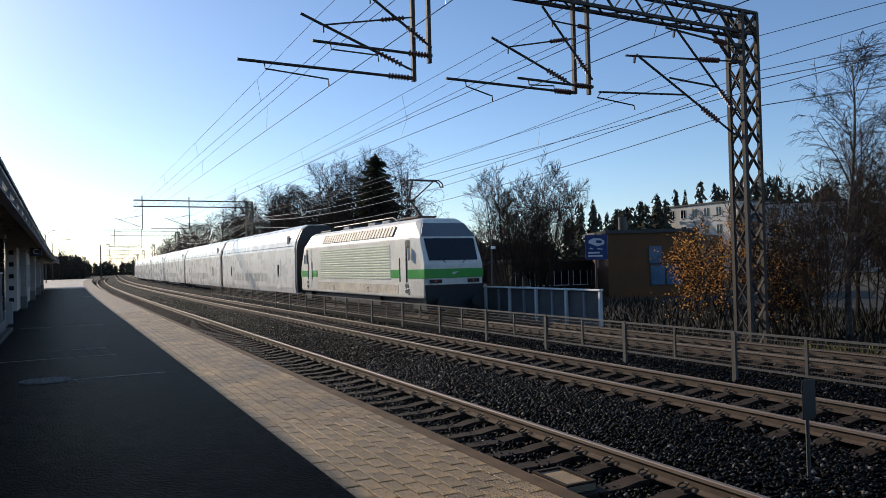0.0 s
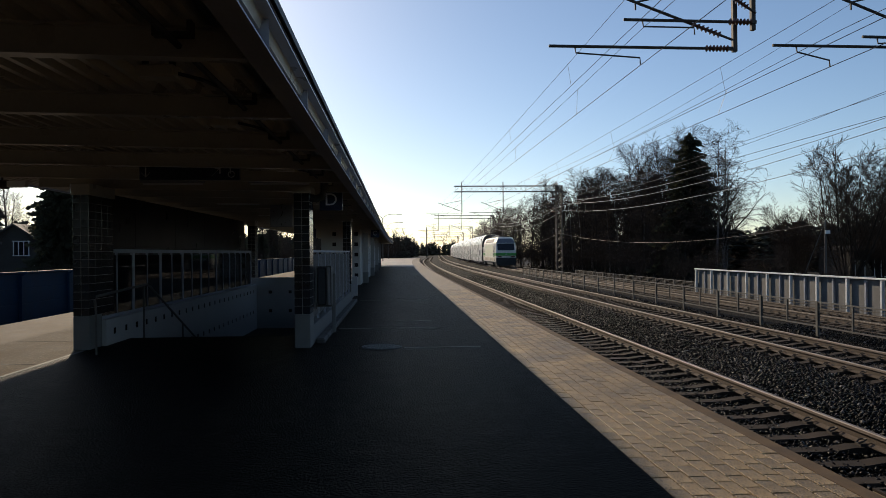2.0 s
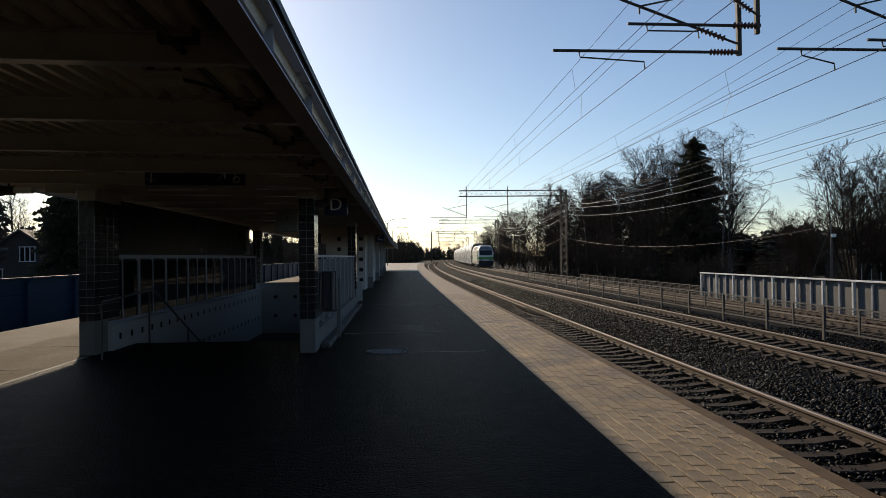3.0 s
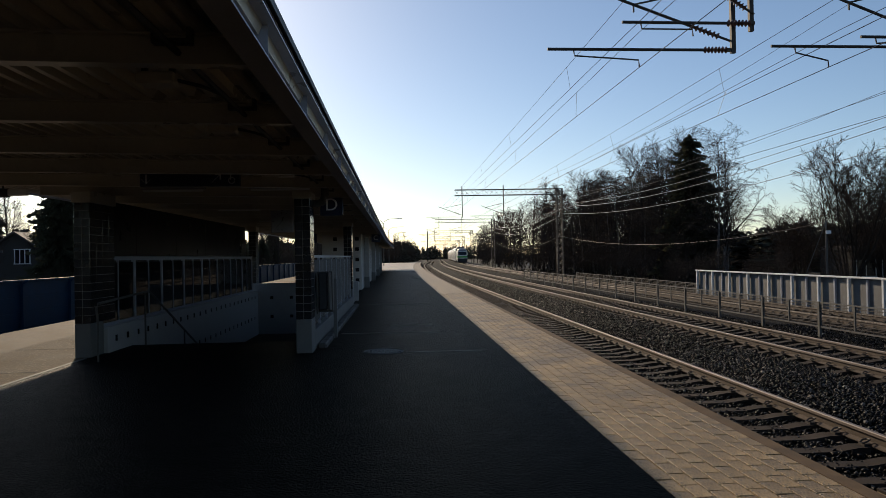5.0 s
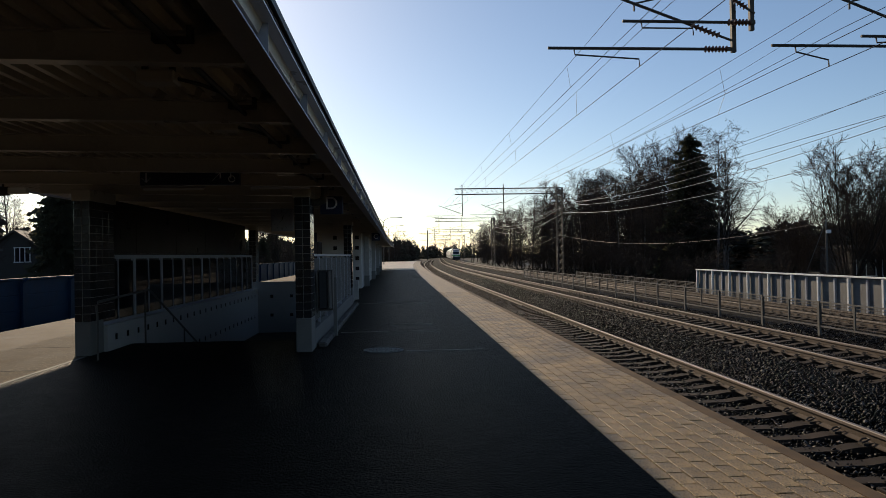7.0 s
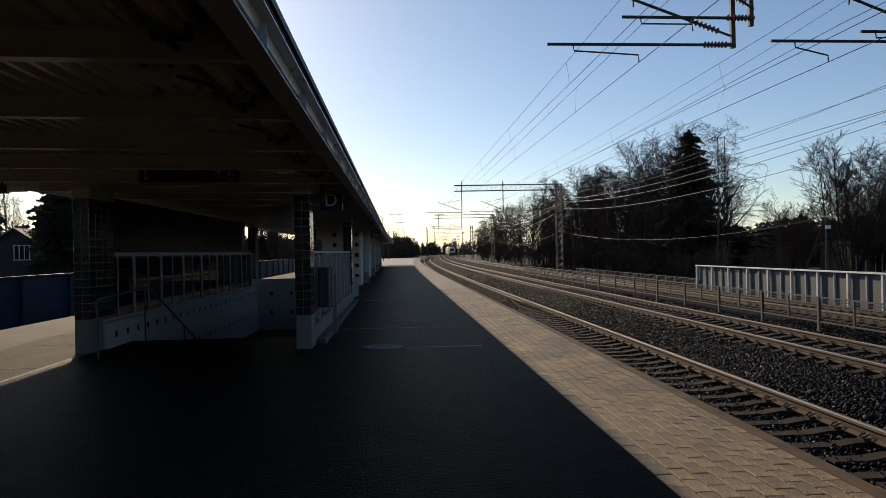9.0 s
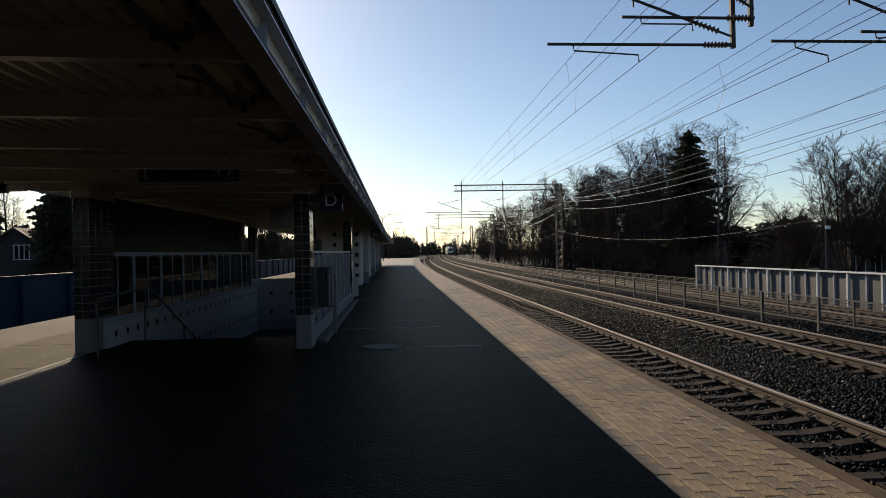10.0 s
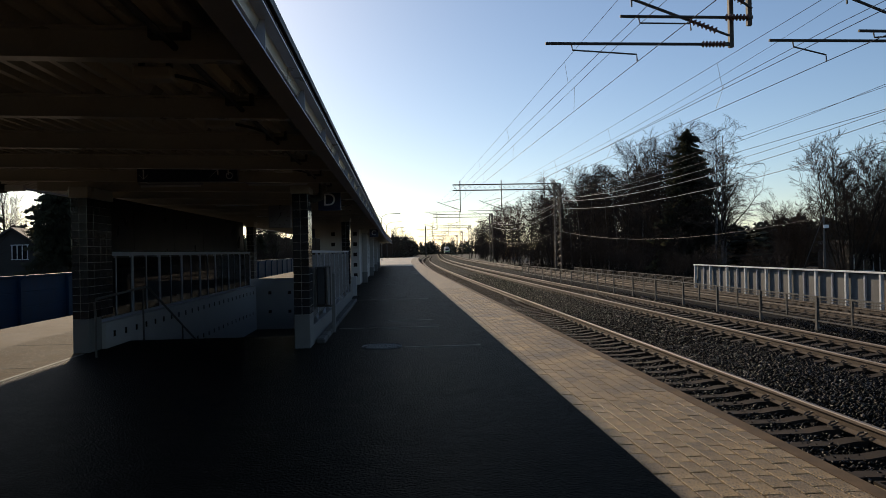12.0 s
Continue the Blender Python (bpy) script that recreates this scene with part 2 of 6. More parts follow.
def beam(bm, a, b, w, h=None, sides=4, w2=None):
    """A straight bar from a to b: square of w x h for 4 sides, else round of radius w, tapering to w2."""
    a, b = Vector(a), Vector(b)
    d = (b - a).normalized()
    up = Vector((0, 0, 1)) if abs(d.z) < 0.95 else Vector((0, 1, 0))
    s = d.cross(up).normalized()
    u = s.cross(d)
    rings = []
    for p, k in ((a, 1.0), (b, 1.0 if w2 is None else w2 / w)):
        if sides == 4:
            hh = h or w
            off = ((-w / 2, -hh / 2), (w / 2, -hh / 2), (w / 2, hh / 2), (-w / 2, hh / 2))
        else:
            off = [(w * math.cos(2 * math.pi * i / sides), w * math.sin(2 * math.pi * i / sides)) for i in range(sides)]
        rings.append([bm.verts.new(p + s * x * k + u * z * k) for x, z in off])
    n = len(rings[0])
    for i in range(n):
        bm.faces.new((rings[0][i], rings[0][(i + 1) % n], rings[1][(i + 1) % n], rings[1][i]))
    bm.faces.new(rings[0][::-1]), bm.faces.new(rings[1])


def tube(bm, pts, r, sides=5):
    """A round bar along a line of points."""
    pts = [Vector(p) for p in pts]
    prev = None
    for i, p in enumerate(pts):
        d = (pts[min(i + 1, len(pts) - 1)] - pts[max(i - 1, 0)]).normalized()
        up = Vector((0, 0, 1)) if abs(d.z) < 0.95 else Vector((0, 1, 0))
        s = d.cross(up).normalized()
        u = s.cross(d)
        ring = [bm.verts.new(p + (s * math.cos(2 * math.pi * k / sides) + u * math.sin(2 * math.pi * k / sides)) * r) for k in range(sides)]
        if prev:
            for k in range(sides):
                bm.faces.new((prev[k], prev[(k + 1) % sides], ring[(k + 1) % sides], ring[k]))
        else:
            bm.faces.new(ring[::-1])
        prev = ring
    bm.faces.new(prev)


def sweep(bm, profile, path, closed=True):
    """A profile of (x, z) carried along a path of (x, y, z), upright; closed at both ends."""
    prev = None
    n = len(profile)
    for x, y, z in path:
        ring = [bm.verts.new((x + px, y, z + pz)) for px, pz in profile]
        if prev:
            for k in range(n if closed else n - 1):
                bm.faces.new((prev[k], ring[k], ring[(k + 1) % n], prev[(k + 1) % n]))
        elif closed:
            bm.faces.new(ring)
        prev = ring
    if closed:
        bm.faces.new(prev[::-1])


def part(name, bm, mat, parent=None, label="", smooth=False):
    me = bpy.data.meshes.new(name)
    bmesh.ops.recalc_face_normals(bm, faces=bm.faces)
    bm.to_mesh(me)
    bm.free()
    me.materials.append(mat)
    if smooth:
        me.shade_smooth()
    ob = new(name, me)
    if parent:
        ob.parent = parent
    if label:
        tagged(ob, label)
    return ob


def thing(name, label, category, group="", kind="", at=(0, 0, 0)):
    ob = new(name)
    ob.empty_display_size = 0.2
    ob.location = at
    return tagged(ob, label, category, group, kind)


def raw(name, verts, faces, mat, parent=None):
    me = bpy.data.meshes.new(name)
    me.from_pydata(verts, [], faces)
    me.materials.append(mat)
    me.update()
    ob = new(name, me)
    if parent:
        ob.parent = parent
    return ob


def bend(y):
    """How far the line has swung to the right at the distance y."""
    if y < 50:
        return 0.0
    k = 0.00015
    return k * (y - 50) ** 2 if y < 240 else k * 190 ** 2 + 2 * k * 190 * (y - 240)


def swing(y):
    """The line's heading there, in degrees, as a turn about z."""
    return -math.degrees(math.atan(0.0 if y < 50 else 0.0003 * (min(y, 240) - 50)))


# ---- ground, platforms ----
RAIL_Z = -0.55
BED_Z = -0.80
T1, T2, T3, T0 = 5.12, 9.95, 15.5, -11.75   # track centres
YS = [-40, -20, 0, 20, 40, 50] + list(range(60, 250, 10)) + [280, 320, 380, 450, 560]
EDGE_X = 3.43

bm = bmesh.new()
xs = [-2500, -300, -60, -20, -14, 4, 18.5, 24, 60, 300, 2500]
ys = [-2500, -300, -60, 0, 40, 80, 120, 160, 200, 240, 320, 450, 700, 2500]
gv = {}
for j, y in enumerate(ys):
    for i, x in enumerate(xs):
        gv[i, j] = bm.verts.new((x + (bend(y) if 0 < y < 500 else 0), y, -1.25))
for j in range(len(ys) - 1):
    for i in range(len(xs) - 1):
        bm.faces.new((gv[i, j], gv[i + 1, j], gv[i + 1, j + 1], gv[i, j + 1]))
tagged(part("ground", bm, GRASS), "dry autumn grass and bare soil beside the line, darkened as in shade", "ground", kind="structure")

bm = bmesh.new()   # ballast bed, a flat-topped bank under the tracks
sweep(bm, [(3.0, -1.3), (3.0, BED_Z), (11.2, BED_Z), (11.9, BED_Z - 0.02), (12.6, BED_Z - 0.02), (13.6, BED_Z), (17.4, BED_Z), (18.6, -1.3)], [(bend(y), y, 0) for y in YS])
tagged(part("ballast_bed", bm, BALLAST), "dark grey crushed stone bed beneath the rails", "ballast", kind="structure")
bm = bmesh.new()
sweep(bm, [(-14.2, -1.3), (-13.6, BED_Z), (-9.8, BED_Z), (-9.8, -1.3)], [(0, y, 0) for y in (-40, 160)])
tagged(part("ballast_side", bm, BALLAST), "dark crushed stone bed of the side track", "ballast", kind="structure")

# platform: an asphalt slab with the stairwell left open
SW_X0, SW_X1, SW_Y0, SW_Y1 = -5.55, -1.75, 15.8, 29.8
# PAVE_X sits near the canopy's shadow edge, so no pale pavers show in shade
PAVE_X, SUNLIT_X = 1.95, -5.72
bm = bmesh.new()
for x0, x1, y0, y1 in ((SUNLIT_X, PAVE_X, -40, SW_Y0), (SUNLIT_X, SW_X0 - 0.1, SW_Y0, SW_Y1 + 0.1), (SW_X1 + 0.08, PAVE_X, SW_Y0, SW_Y1 + 0.1), (SUNLIT_X, PAVE_X, SW_Y1 + 0.1, 60)):
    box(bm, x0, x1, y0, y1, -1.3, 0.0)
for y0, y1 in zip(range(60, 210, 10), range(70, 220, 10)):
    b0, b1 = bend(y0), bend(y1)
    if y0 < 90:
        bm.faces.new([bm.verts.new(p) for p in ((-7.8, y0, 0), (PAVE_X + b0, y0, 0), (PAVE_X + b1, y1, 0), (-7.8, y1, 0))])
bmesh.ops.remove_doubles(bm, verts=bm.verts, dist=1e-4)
platform = tagged(part("platform", bm, ASPHALT), "asphalt station platform, damp and patched in places, darkened for the canopy's shade", "platform", kind="structure")

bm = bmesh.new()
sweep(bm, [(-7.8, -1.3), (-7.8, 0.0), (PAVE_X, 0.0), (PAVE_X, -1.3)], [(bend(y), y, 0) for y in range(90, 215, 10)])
tagged(part("far_platform", bm, FARSUNPAVE), "paving at the far end of the platform, coloured pale as if sunlit", "platform", kind="structure")

PL, PW = 0.285, 0.143
XP1 = EDGE_X - 0.16
bm = bmesh.new()   # sand bed under the pavers
sweep(bm, [(PAVE_X, -1.3), (PAVE_X, -0.02), (XP1, -0.02), (XP1, -1.3)], [(bend(y), y, 0) for y in YS if y < 215])
tagged(part("paving_bed", bm, SAND), "sandy joints of the paved platform strip", "paving", kind="structure")
bm = bmesh.new()
sweep(bm, [(XP1, -1.3), (XP1, 0.0), (EDGE_X - 0.02, 0.0), (EDGE_X, -0.02), (EDGE_X, -0.14), (EDGE_X - 0.08, -0.16), (EDGE_X - 0.08, -1.3)], [(bend(y), y, 0) for y in YS if y < 215])
tagged(part("platform_edge", bm, EDGE), "weathered concrete kerb along the platform edge", "platform edge", kind="structure")
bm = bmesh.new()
sweep(bm, [(-7.8, -1.3), (-7.8, 0.0), (SUNLIT_X, 0.0), (SUNLIT_X, -1.3)], [(0, y, 0) for y in (-40, 0, 30, 60)])
tagged(part("sunlit_platform", bm, SUNLITASPHALT), "sandy asphalt beyond the painted line, coloured paler where the sun falls", "platform", kind="structure")
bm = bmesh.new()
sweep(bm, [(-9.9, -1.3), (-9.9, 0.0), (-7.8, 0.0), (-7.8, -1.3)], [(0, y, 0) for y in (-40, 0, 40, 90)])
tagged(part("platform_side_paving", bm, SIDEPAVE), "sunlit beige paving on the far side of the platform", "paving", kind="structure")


# ---- tracks ----
HEAD = [(-0.036, -0.045), (-0.036, -0.008), (-0.028, 0.0), (0.028, 0.0), (0.036, -0.008), (0.036, -0.045)]
WEB = [(-0.075, -0.172), (-0.075, -0.158), (-0.012, -0.135), (-0.012, -0.045), (0.012, -0.045), (0.012, -0.135), (0.075, -0.158), (0.075, -0.172)]


def sleeper_mesh():
    bm = bmesh.new()
    prof = [(-1.3, -0.05), (-0.95, -0.0), (-0.55, 0.0), (-0.3, -0.035), (0.3, -0.035), (0.55, 0.0), (0.95, 0.0), (1.3, -0.05)]
    for (x0, z0), (x1, z1) in zip(prof, prof[1:]):
        vs = [bm.verts.new((x, y, z)) for x, z in ((x0, z0), (x1, z1)) for y, z in ((-0.14, -0.2), (-0.11, z), (0.11, z), (0.14, -0.2))]
        for k in range(3):
            bm.faces.new((vs[k], vs[k + 4], vs[k + 5], vs[k + 1]))
        if x0 < -1.2:
            bm.faces.new(vs[:4])
        if x1 > 1.2:
            bm.faces.new(vs[4:][::-1])
    bmesh.ops.remove_doubles(bm, verts=bm.verts, dist=1e-4)
    me = bpy.data.meshes.new("sleeper")
    bmesh.ops.recalc_face_normals(bm, faces=bm.faces)
    bm.to_mesh(me)
    me.materials.append(SLEEPER)
    return me


def clip_mesh():
    """A spring clip with its shoulder at a rail's foot."""
    bm = bmesh.new()
    box(bm, -0.05, 0.05, -0.06, 0.06, 0.0, 0.03)
    tube(bm, [(0.04, -0.05, 0.02), (0.0, -0.05, 0.06), (-0.05, -0.03, 0.075), (-0.05, 0.03, 0.075), (0.0, 0.05, 0.06), (0.05, 0.02, 0.03)], 0.011, 4)
    me = bpy.data.meshes.new("rail_clip")
    bmesh.ops.recalc_face_normals(bm, faces=bm.faces)
    bm.to_mesh(me)
    me.materials.append(DARKSTEEL)
    return me


SLEEPER_ME, CLIP_ME = sleeper_mesh(), clip_mesh()


def track(label, cx, y0, y1, near0, near1, curved=True):
    tr = thing("railway_track", label, "railway track", "tracks through the station", "structure")
    f = bend if curved else (lambda y: 0.0)
    yy = [y for y in YS if y0 < y < y1]
    yy = [y0] + yy + [y1]
    for side in (-0.798, 0.798):
        bm = bmesh.new()
        sweep(bm, WEB, [(cx + side + f(y), y, RAIL_Z) for y in yy])
        rail = part("rail", bm, RUST, tr, "rust-brown steel rail")
        bm = bmesh.new()
        sweep(bm, HEAD, [(cx + side + f(y), y, RAIL_Z) for y in yy])
        part("rail_head", bm, RAILTOP, rail, "worn shiny running surface")
    ny = int((y1 - y0) / 0.61)
    far_v, far_f = [], []
    base = np.empty(len(SLEEPER_ME.vertices) * 3)
    SLEEPER_ME.vertices.foreach_get("co", base)
    base = base.reshape(-1, 3)
    polys = [list(p.vertices) for p in SLEEPER_ME.polygons]
    for i in range(ny):
        y = SLEEP0 + (math.ceil((y0 - SLEEP0) / 0.61) + i) * 0.61
        z = RAIL_Z - 0.172
        if near0 <= y <= near1:
            s = new("sleeper", SLEEPER_ME)
            s.parent = tr
            s.location = (cx + f(y), y + random.uniform(-0.012, 0.012), z)
            s.rotation_euler.z = random.uniform(-0.006, 0.006)
            for side in (-0.798, 0.798):
                for k in (-1, 1):
                    c = new("rail_clip", CLIP_ME)
                    c.parent = s
                    c.location = (side + 0.10 * k, 0, 0.0)
                    c.rotation_euler.z = 0 if k > 0 else math.pi
        else:
            n = len(far_v)
            far_v += (base + (cx + f(y), y, z)).tolist()
            far_f += [[n + v for v in p] for p in polys]
    if far_v:
        tagged(raw("far_sleepers", far_v, far_f, SLEEPER_J, tr), kind="stuff")
    return tr


SLEEP0 = 5.2
track("straight railway track on concrete sleepers by the platform", T1, -25, 330, 3.5, 34)
track("middle railway track on concrete sleepers in dark ballast", T2, -25, 520, 5, 45)
track("outer railway track behind the low fence, on which the train runs", T3, -25, 540, 6, 30)
track("side railway track below the blue screen", T0, -25, 150, 0, 0, False)


# ---- canopy over the platform ----
# the unseen run back to y -40 is added to block sky light overhead
CAN_X0, CAN_X1, CAN_Y0, CAN_Y1 = -8.2, -0.73, -40.0, 106.0
CAN_YS = [-40.0, 0, 50, 60, 70, 80, 90, 100, 106.0]
canopy = thing("platform_canopy", "long pale steel platform canopy with corrugated roof sheets", "canopy", kind="structure")


def i_profile(w, h, t=0.02):
    return [(-w / 2, 0), (w / 2, 0), (w / 2, t), (t / 2, t), (t / 2, h - t), (w / 2, h - t), (w / 2, h), (-w / 2, h), (-w / 2, h - t), (-t / 2, h - t), (-t / 2, t), (-w / 2, t)]


def lift(x):
    """The roof rises slightly towards the far side of the platform."""
    return 0.02 * (CAN_X1 - x)


def edge_beam(x, side):
    """Channel along the canopy's edge, open outwards, with stiffeners and a thin roof flashing on top."""
    bm = bmesh.new()
    o, t = 0.16 * side, 0.012
    prof = [(0, 0), (o, 0), (o, t), (t * side, t), (t * side, 0.385 - t), (o * 0.8, 0.385 - t), (o * 0.8, 0.385), (0, 0.385)]
    sweep(bm, prof, [(x + bend(y), y, 2.93) for y in CAN_YS])
    e = part("edge_beam", bm, FASCIA, canopy, "pale painted steel channel")
    for k in range(int((CAN_Y1 - CAN_Y0) / 2.05)):
        y = 4.72 + 2.05 * (k - 21)
        bm = bmesh.new()
        box(bm, bend(y) + min(x + t * side, x + o * 0.62), bend(y) + max(x + t * side, x + o * 0.62), y - 0.006, y + 0.006, 2.943, 3.3)
        part("stiffener", bm, FASCIA, e)
    bm = bmesh.new()
    x0, x1 = x - 0.1 * side, x + 0.15 * side
    prof = [(x0, 3.31), (x1, 3.35), (x1, 3.31), (x1 + 0.008 * side, 3.31), (x1 + 0.008 * side, 3.365), (x0, 3.325)]
    sweep(bm, prof, [(bend(y), y, 0) for y in CAN_YS])
    part("roof_flashing", bm, STEEL, canopy, "thin bright metal flashing")


edge_beam(CAN_X1 - 0.16, 1)
bm = bmesh.new()
sweep(bm, [(CAN_X0, 3.29), (CAN_X0 + 0.08, 3.29), (CAN_X0 + 0.08, 3.5), (CAN_X0, 3.5)], [(bend(y), y, 0) for y in CAN_YS])
part("thin_edge", bm, FASCIA, canopy, "thin pale edge strip")
bm = bmesh.new()   # corrugated sheets, ridges along the canopy
prof = []
x = CAN_X0 + 0.1
while x < CAN_X1 - 0.15:
    prof += [(x, 3.17 + lift(x)), (x + 0.05, 3.17 + lift(x)), (x + 0.075, 3.235 + lift(x)), (x + 0.155, 3.235 + lift(x))]
    x += 0.18
prof += [(px, pz + 0.012) for px, pz in prof[::-1]]
sweep(bm, prof, [(bend(y), y, 0) for y in CAN_YS])
part("roof_sheet", bm, SOFFIT, canopy, "beige corrugated steel sheet")
for k in range(int((CAN_Y1 - CAN_Y0) / 2.05)):
    y = 4.72 + 2.05 * (k - 21)
    if y < CAN_Y0 + 0.1:
        continue
    b2 = bmesh.new()
    ring = [[b2.verts.new((xx + bend(y), y + py, 2.965 + lift(xx) + pz)) for py, pz in i_profile(0.12, 0.20, 0.014)] for xx in (CAN_X0 + 1.2, CAN_X1 - 0.165)]
    n = 12
    for i in range(n):
        b2.faces.new((ring[0][i], ring[0][(i + 1) % n], ring[1][(i + 1) % n], ring[1][i]))
    b2.faces.new(ring[0]), b2.faces.new(ring[1][::-1])
    part("cross_beam", b2, SOFFIT, canopy)


def tile_mesh(w, h):
    bm = bmesh.new()
    box(bm, -w / 2, w / 2, -0.006, 0.004, -h / 2, h / 2, 0.003)
    me = bpy.data.meshes.new("tile")
    bmesh.ops.recalc_face_normals(bm, faces=bm.faces)
    bm.to_mesh(me)
    me.materials.append(TILEDARK)
    return me


TILE_A, TILE_B = tile_mesh(0.136, 0.142), tile_mesh(0.285, 0.142)


def column(x, y, w=0.29, d=0.60, tiled=True, deep=0.60, label="square column clad in dark glazed tiles on a concrete foot"):
    """Column of w by d metres with its near left corner at x, y."""
    c = thing("platform_column", label, "column", "canopy columns", at=(x, y, 0))
    bm = bmesh.new()
    box(bm, 0, w, 0, d, -0.02, 0.62, 0.012)
    part("foot", bm, CONCRETE, c, "grey concrete foot")
    sides = round(deep / 0.30)
    d = deep
    bm = bmesh.new()
    box(bm, 0.012, w - 0.012, 0.012, d - 0.012, 0.62, 2.86)
    part("core", bm, GROUT, c, "pale joints between the tiles")
    bm = bmesh.new()
    box(bm, -0.03, w + 0.03, -0.02, d + 0.02, 2.86, 2.962 + lift(x), 0.01)
    part("head_plate", bm, SOFFIT, c, "beige steel head")
    if tiled:
        for r in range(15):
            z = 0.62 + 0.149 * (r + 0.5)
            for i in range(2):
                t = new("tile", TILE_A)
                t.parent, t.location = c, (w / 4 + i * w / 2, 0.008, z)
            for i in range(sides):
                for xx, rz in ((w - 0.008, math.pi / 2), (0.008, -math.pi / 2)):
                    t = new("tile", TILE_B)
                    t.parent, t.location, t.rotation_euler.z = c, (xx, (i + 0.5) * d / sides, z), rz
    return c


column(-1.87, 13.7)
column(-5.92, 13.9, deep=1.2)
column(-1.87, 26.3)
column(-5.92, 29.9)
for y in (42.5, 55, 67.5, 80):
    column(-1.87, y, tiled=False)

# ---- stairwell down to the underpass ----
bm = bmesh.new()
for i in range(18):
    y0 = SW_Y0 + i * 0.38
    box(bm, SW_X0, SW_X1, y0, y0 + 0.38, -3.4, -0.165 * (i + 1))
box(bm, SW_X0, SW_X1, SW_Y0 + 18 * 0.38, SW_Y1, -3.5, -3.14)
tagged(part("stairs", bm, STAIRSTONE), "concrete stairs going down to the underpass, coloured pale to bounce light", "stairs", kind="structure")


def dotted(bm_list, axis, fixed, a0, a1, step, z, flip):
    for k in range(int((a1 - a0) / step)):
        a = a0 + step * (k + 0.5)
        b = bmesh.new()
        if axis == "x":
            box(b, fixed, fixed + flip * 0.006, a - 0.05, a + 0.05, z - 0.06, z + 0.06)
        else:
            box(b, a - 0.06, a + 0.06, fixed, fixed + flip * 0.006, z - 0.06, z + 0.06)
        bm_list.append(b)


def stair_wall(name, label, x0, x1, y0, y1, top, dots):
    bm = bmesh.new()
    box(bm, x0, x1, y0, y1, -3.4, top, 0.01)
    w = tagged(part(name, bm, WHITETILE if dots else CONCRETE), label, "stair wall", kind="structure")
    lst = []
    for d in dots:
        dotted(lst, *d)
    for b in lst:
        part("accent_tile", b, TILEDARK, w, "small dark square tile")
    return w


stair_wall("stair_wall_west", "white tiled stairwell wall with a row of small dark tiles", -5.85, SW_X0, 14.5, SW_Y1, 0.5,
           [("x", SW_X0, 14.6, 29.5, 0.62, 0.25, 1), ("x", SW_X0, 17.6, 29.5, 0.62, -0.55, 1)])
stair_wall("stair_wall_end", "white tiled end wall of the stairwell with dark square tiles", -5.85, SW_X1 + 0.2, SW_Y1, SW_Y1 + 0.22, 0.78,
           [("y", SW_Y1, -5.4, -1.6, 0.78, 0.2, -1), ("y", SW_Y1, -5.4, -1.6, 0.78, -0.55, -1)])
stair_wall("stair_wall_east", "low grey concrete wall beside the stairs", -1.75, -1.58, 14.3, 26.3, 0.36, [])

# glazed railing on the west wall
rl = thing("glazed_railing", "pale steel railing with dark glass panes above the stairwell", "railing", at=(-5.7, 14.5, 0.5))
for k in range(9):
    bm = bmesh.new()
    box(bm, -0.03, 0.03, k * 1.85 - 0.05, k * 1.85 + 0.05, 0, 1.32)
    part("post", bm, FASCIA, rl)
    if k < 8:
        bm = bmesh.new()
        box(bm, -0.006, 0.006, k * 1.85 + 0.06, (k + 1) * 1.85 - 0.06, 0.06, 1.24)
        p = part("pane", bm, GLASS, rl)
        bm = bmesh.new()
        box(bm, -0.02, 0.02, k * 1.85 + 0.9, k * 1.85 + 0.94, 0.02, 1.28)
        part("glazing_bar", bm, FASCIA, rl)
for z0, z1 in ((0.0, 0.06), (1.28, 1.36)):
    bm = bmesh.new()
    box(bm, -0.035, 0.035, -0.05, 14.85, z0, z1)
    part("rail_bar", bm, FASCIA, rl)
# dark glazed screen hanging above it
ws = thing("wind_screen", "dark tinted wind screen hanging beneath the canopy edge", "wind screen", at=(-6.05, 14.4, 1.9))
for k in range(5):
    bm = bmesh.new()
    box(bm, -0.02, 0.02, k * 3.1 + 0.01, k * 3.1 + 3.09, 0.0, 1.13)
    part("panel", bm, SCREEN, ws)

# east railing: grey corrugated panels
rl = thing("panel_railing", "grey corrugated panel railing on the low stair wall", "railing", at=(-1.66, 14.35, 0.36))
for k in range(9):
    bm = bmesh.new()
    box(bm, -0.025, 0.025, k * 1.48 - 0.025, k * 1.48 + 0.025, 0, 1.4)
    part("post", bm, FASCIA, rl)
    if k < 8:
        bm = bmesh.new()
        pr = []
        for j in range(15):
            pr += [(0.0 + (0.02 if j % 2 else -0.02), k * 1.48 + 0.05 + j * 0.095), (0.0 + (0.02 if j % 2 else -0.02), k * 1.48 + 0.12 + j * 0.095)]
        lo = [bm.verts.new((a, b, 0.12)) for a, b in pr]
        hi = [bm.verts.new((a, b, 1.36)) for a, b in pr]
        for i in range(len(pr) - 1):
            bm.faces.new((lo[i], lo[i + 1], hi[i + 1], hi[i]))
        ob = part("panel", bm, GREYPANEL, rl)
        so = ob.modifiers.new("thick", "SOLIDIFY")
        so.thickness = 0.004
bm = bmesh.new()
box(bm, -0.04, 0.04, -0.03, 11.9, 1.4, 1.45)
part("top_rail", bm, FASCIA, rl)

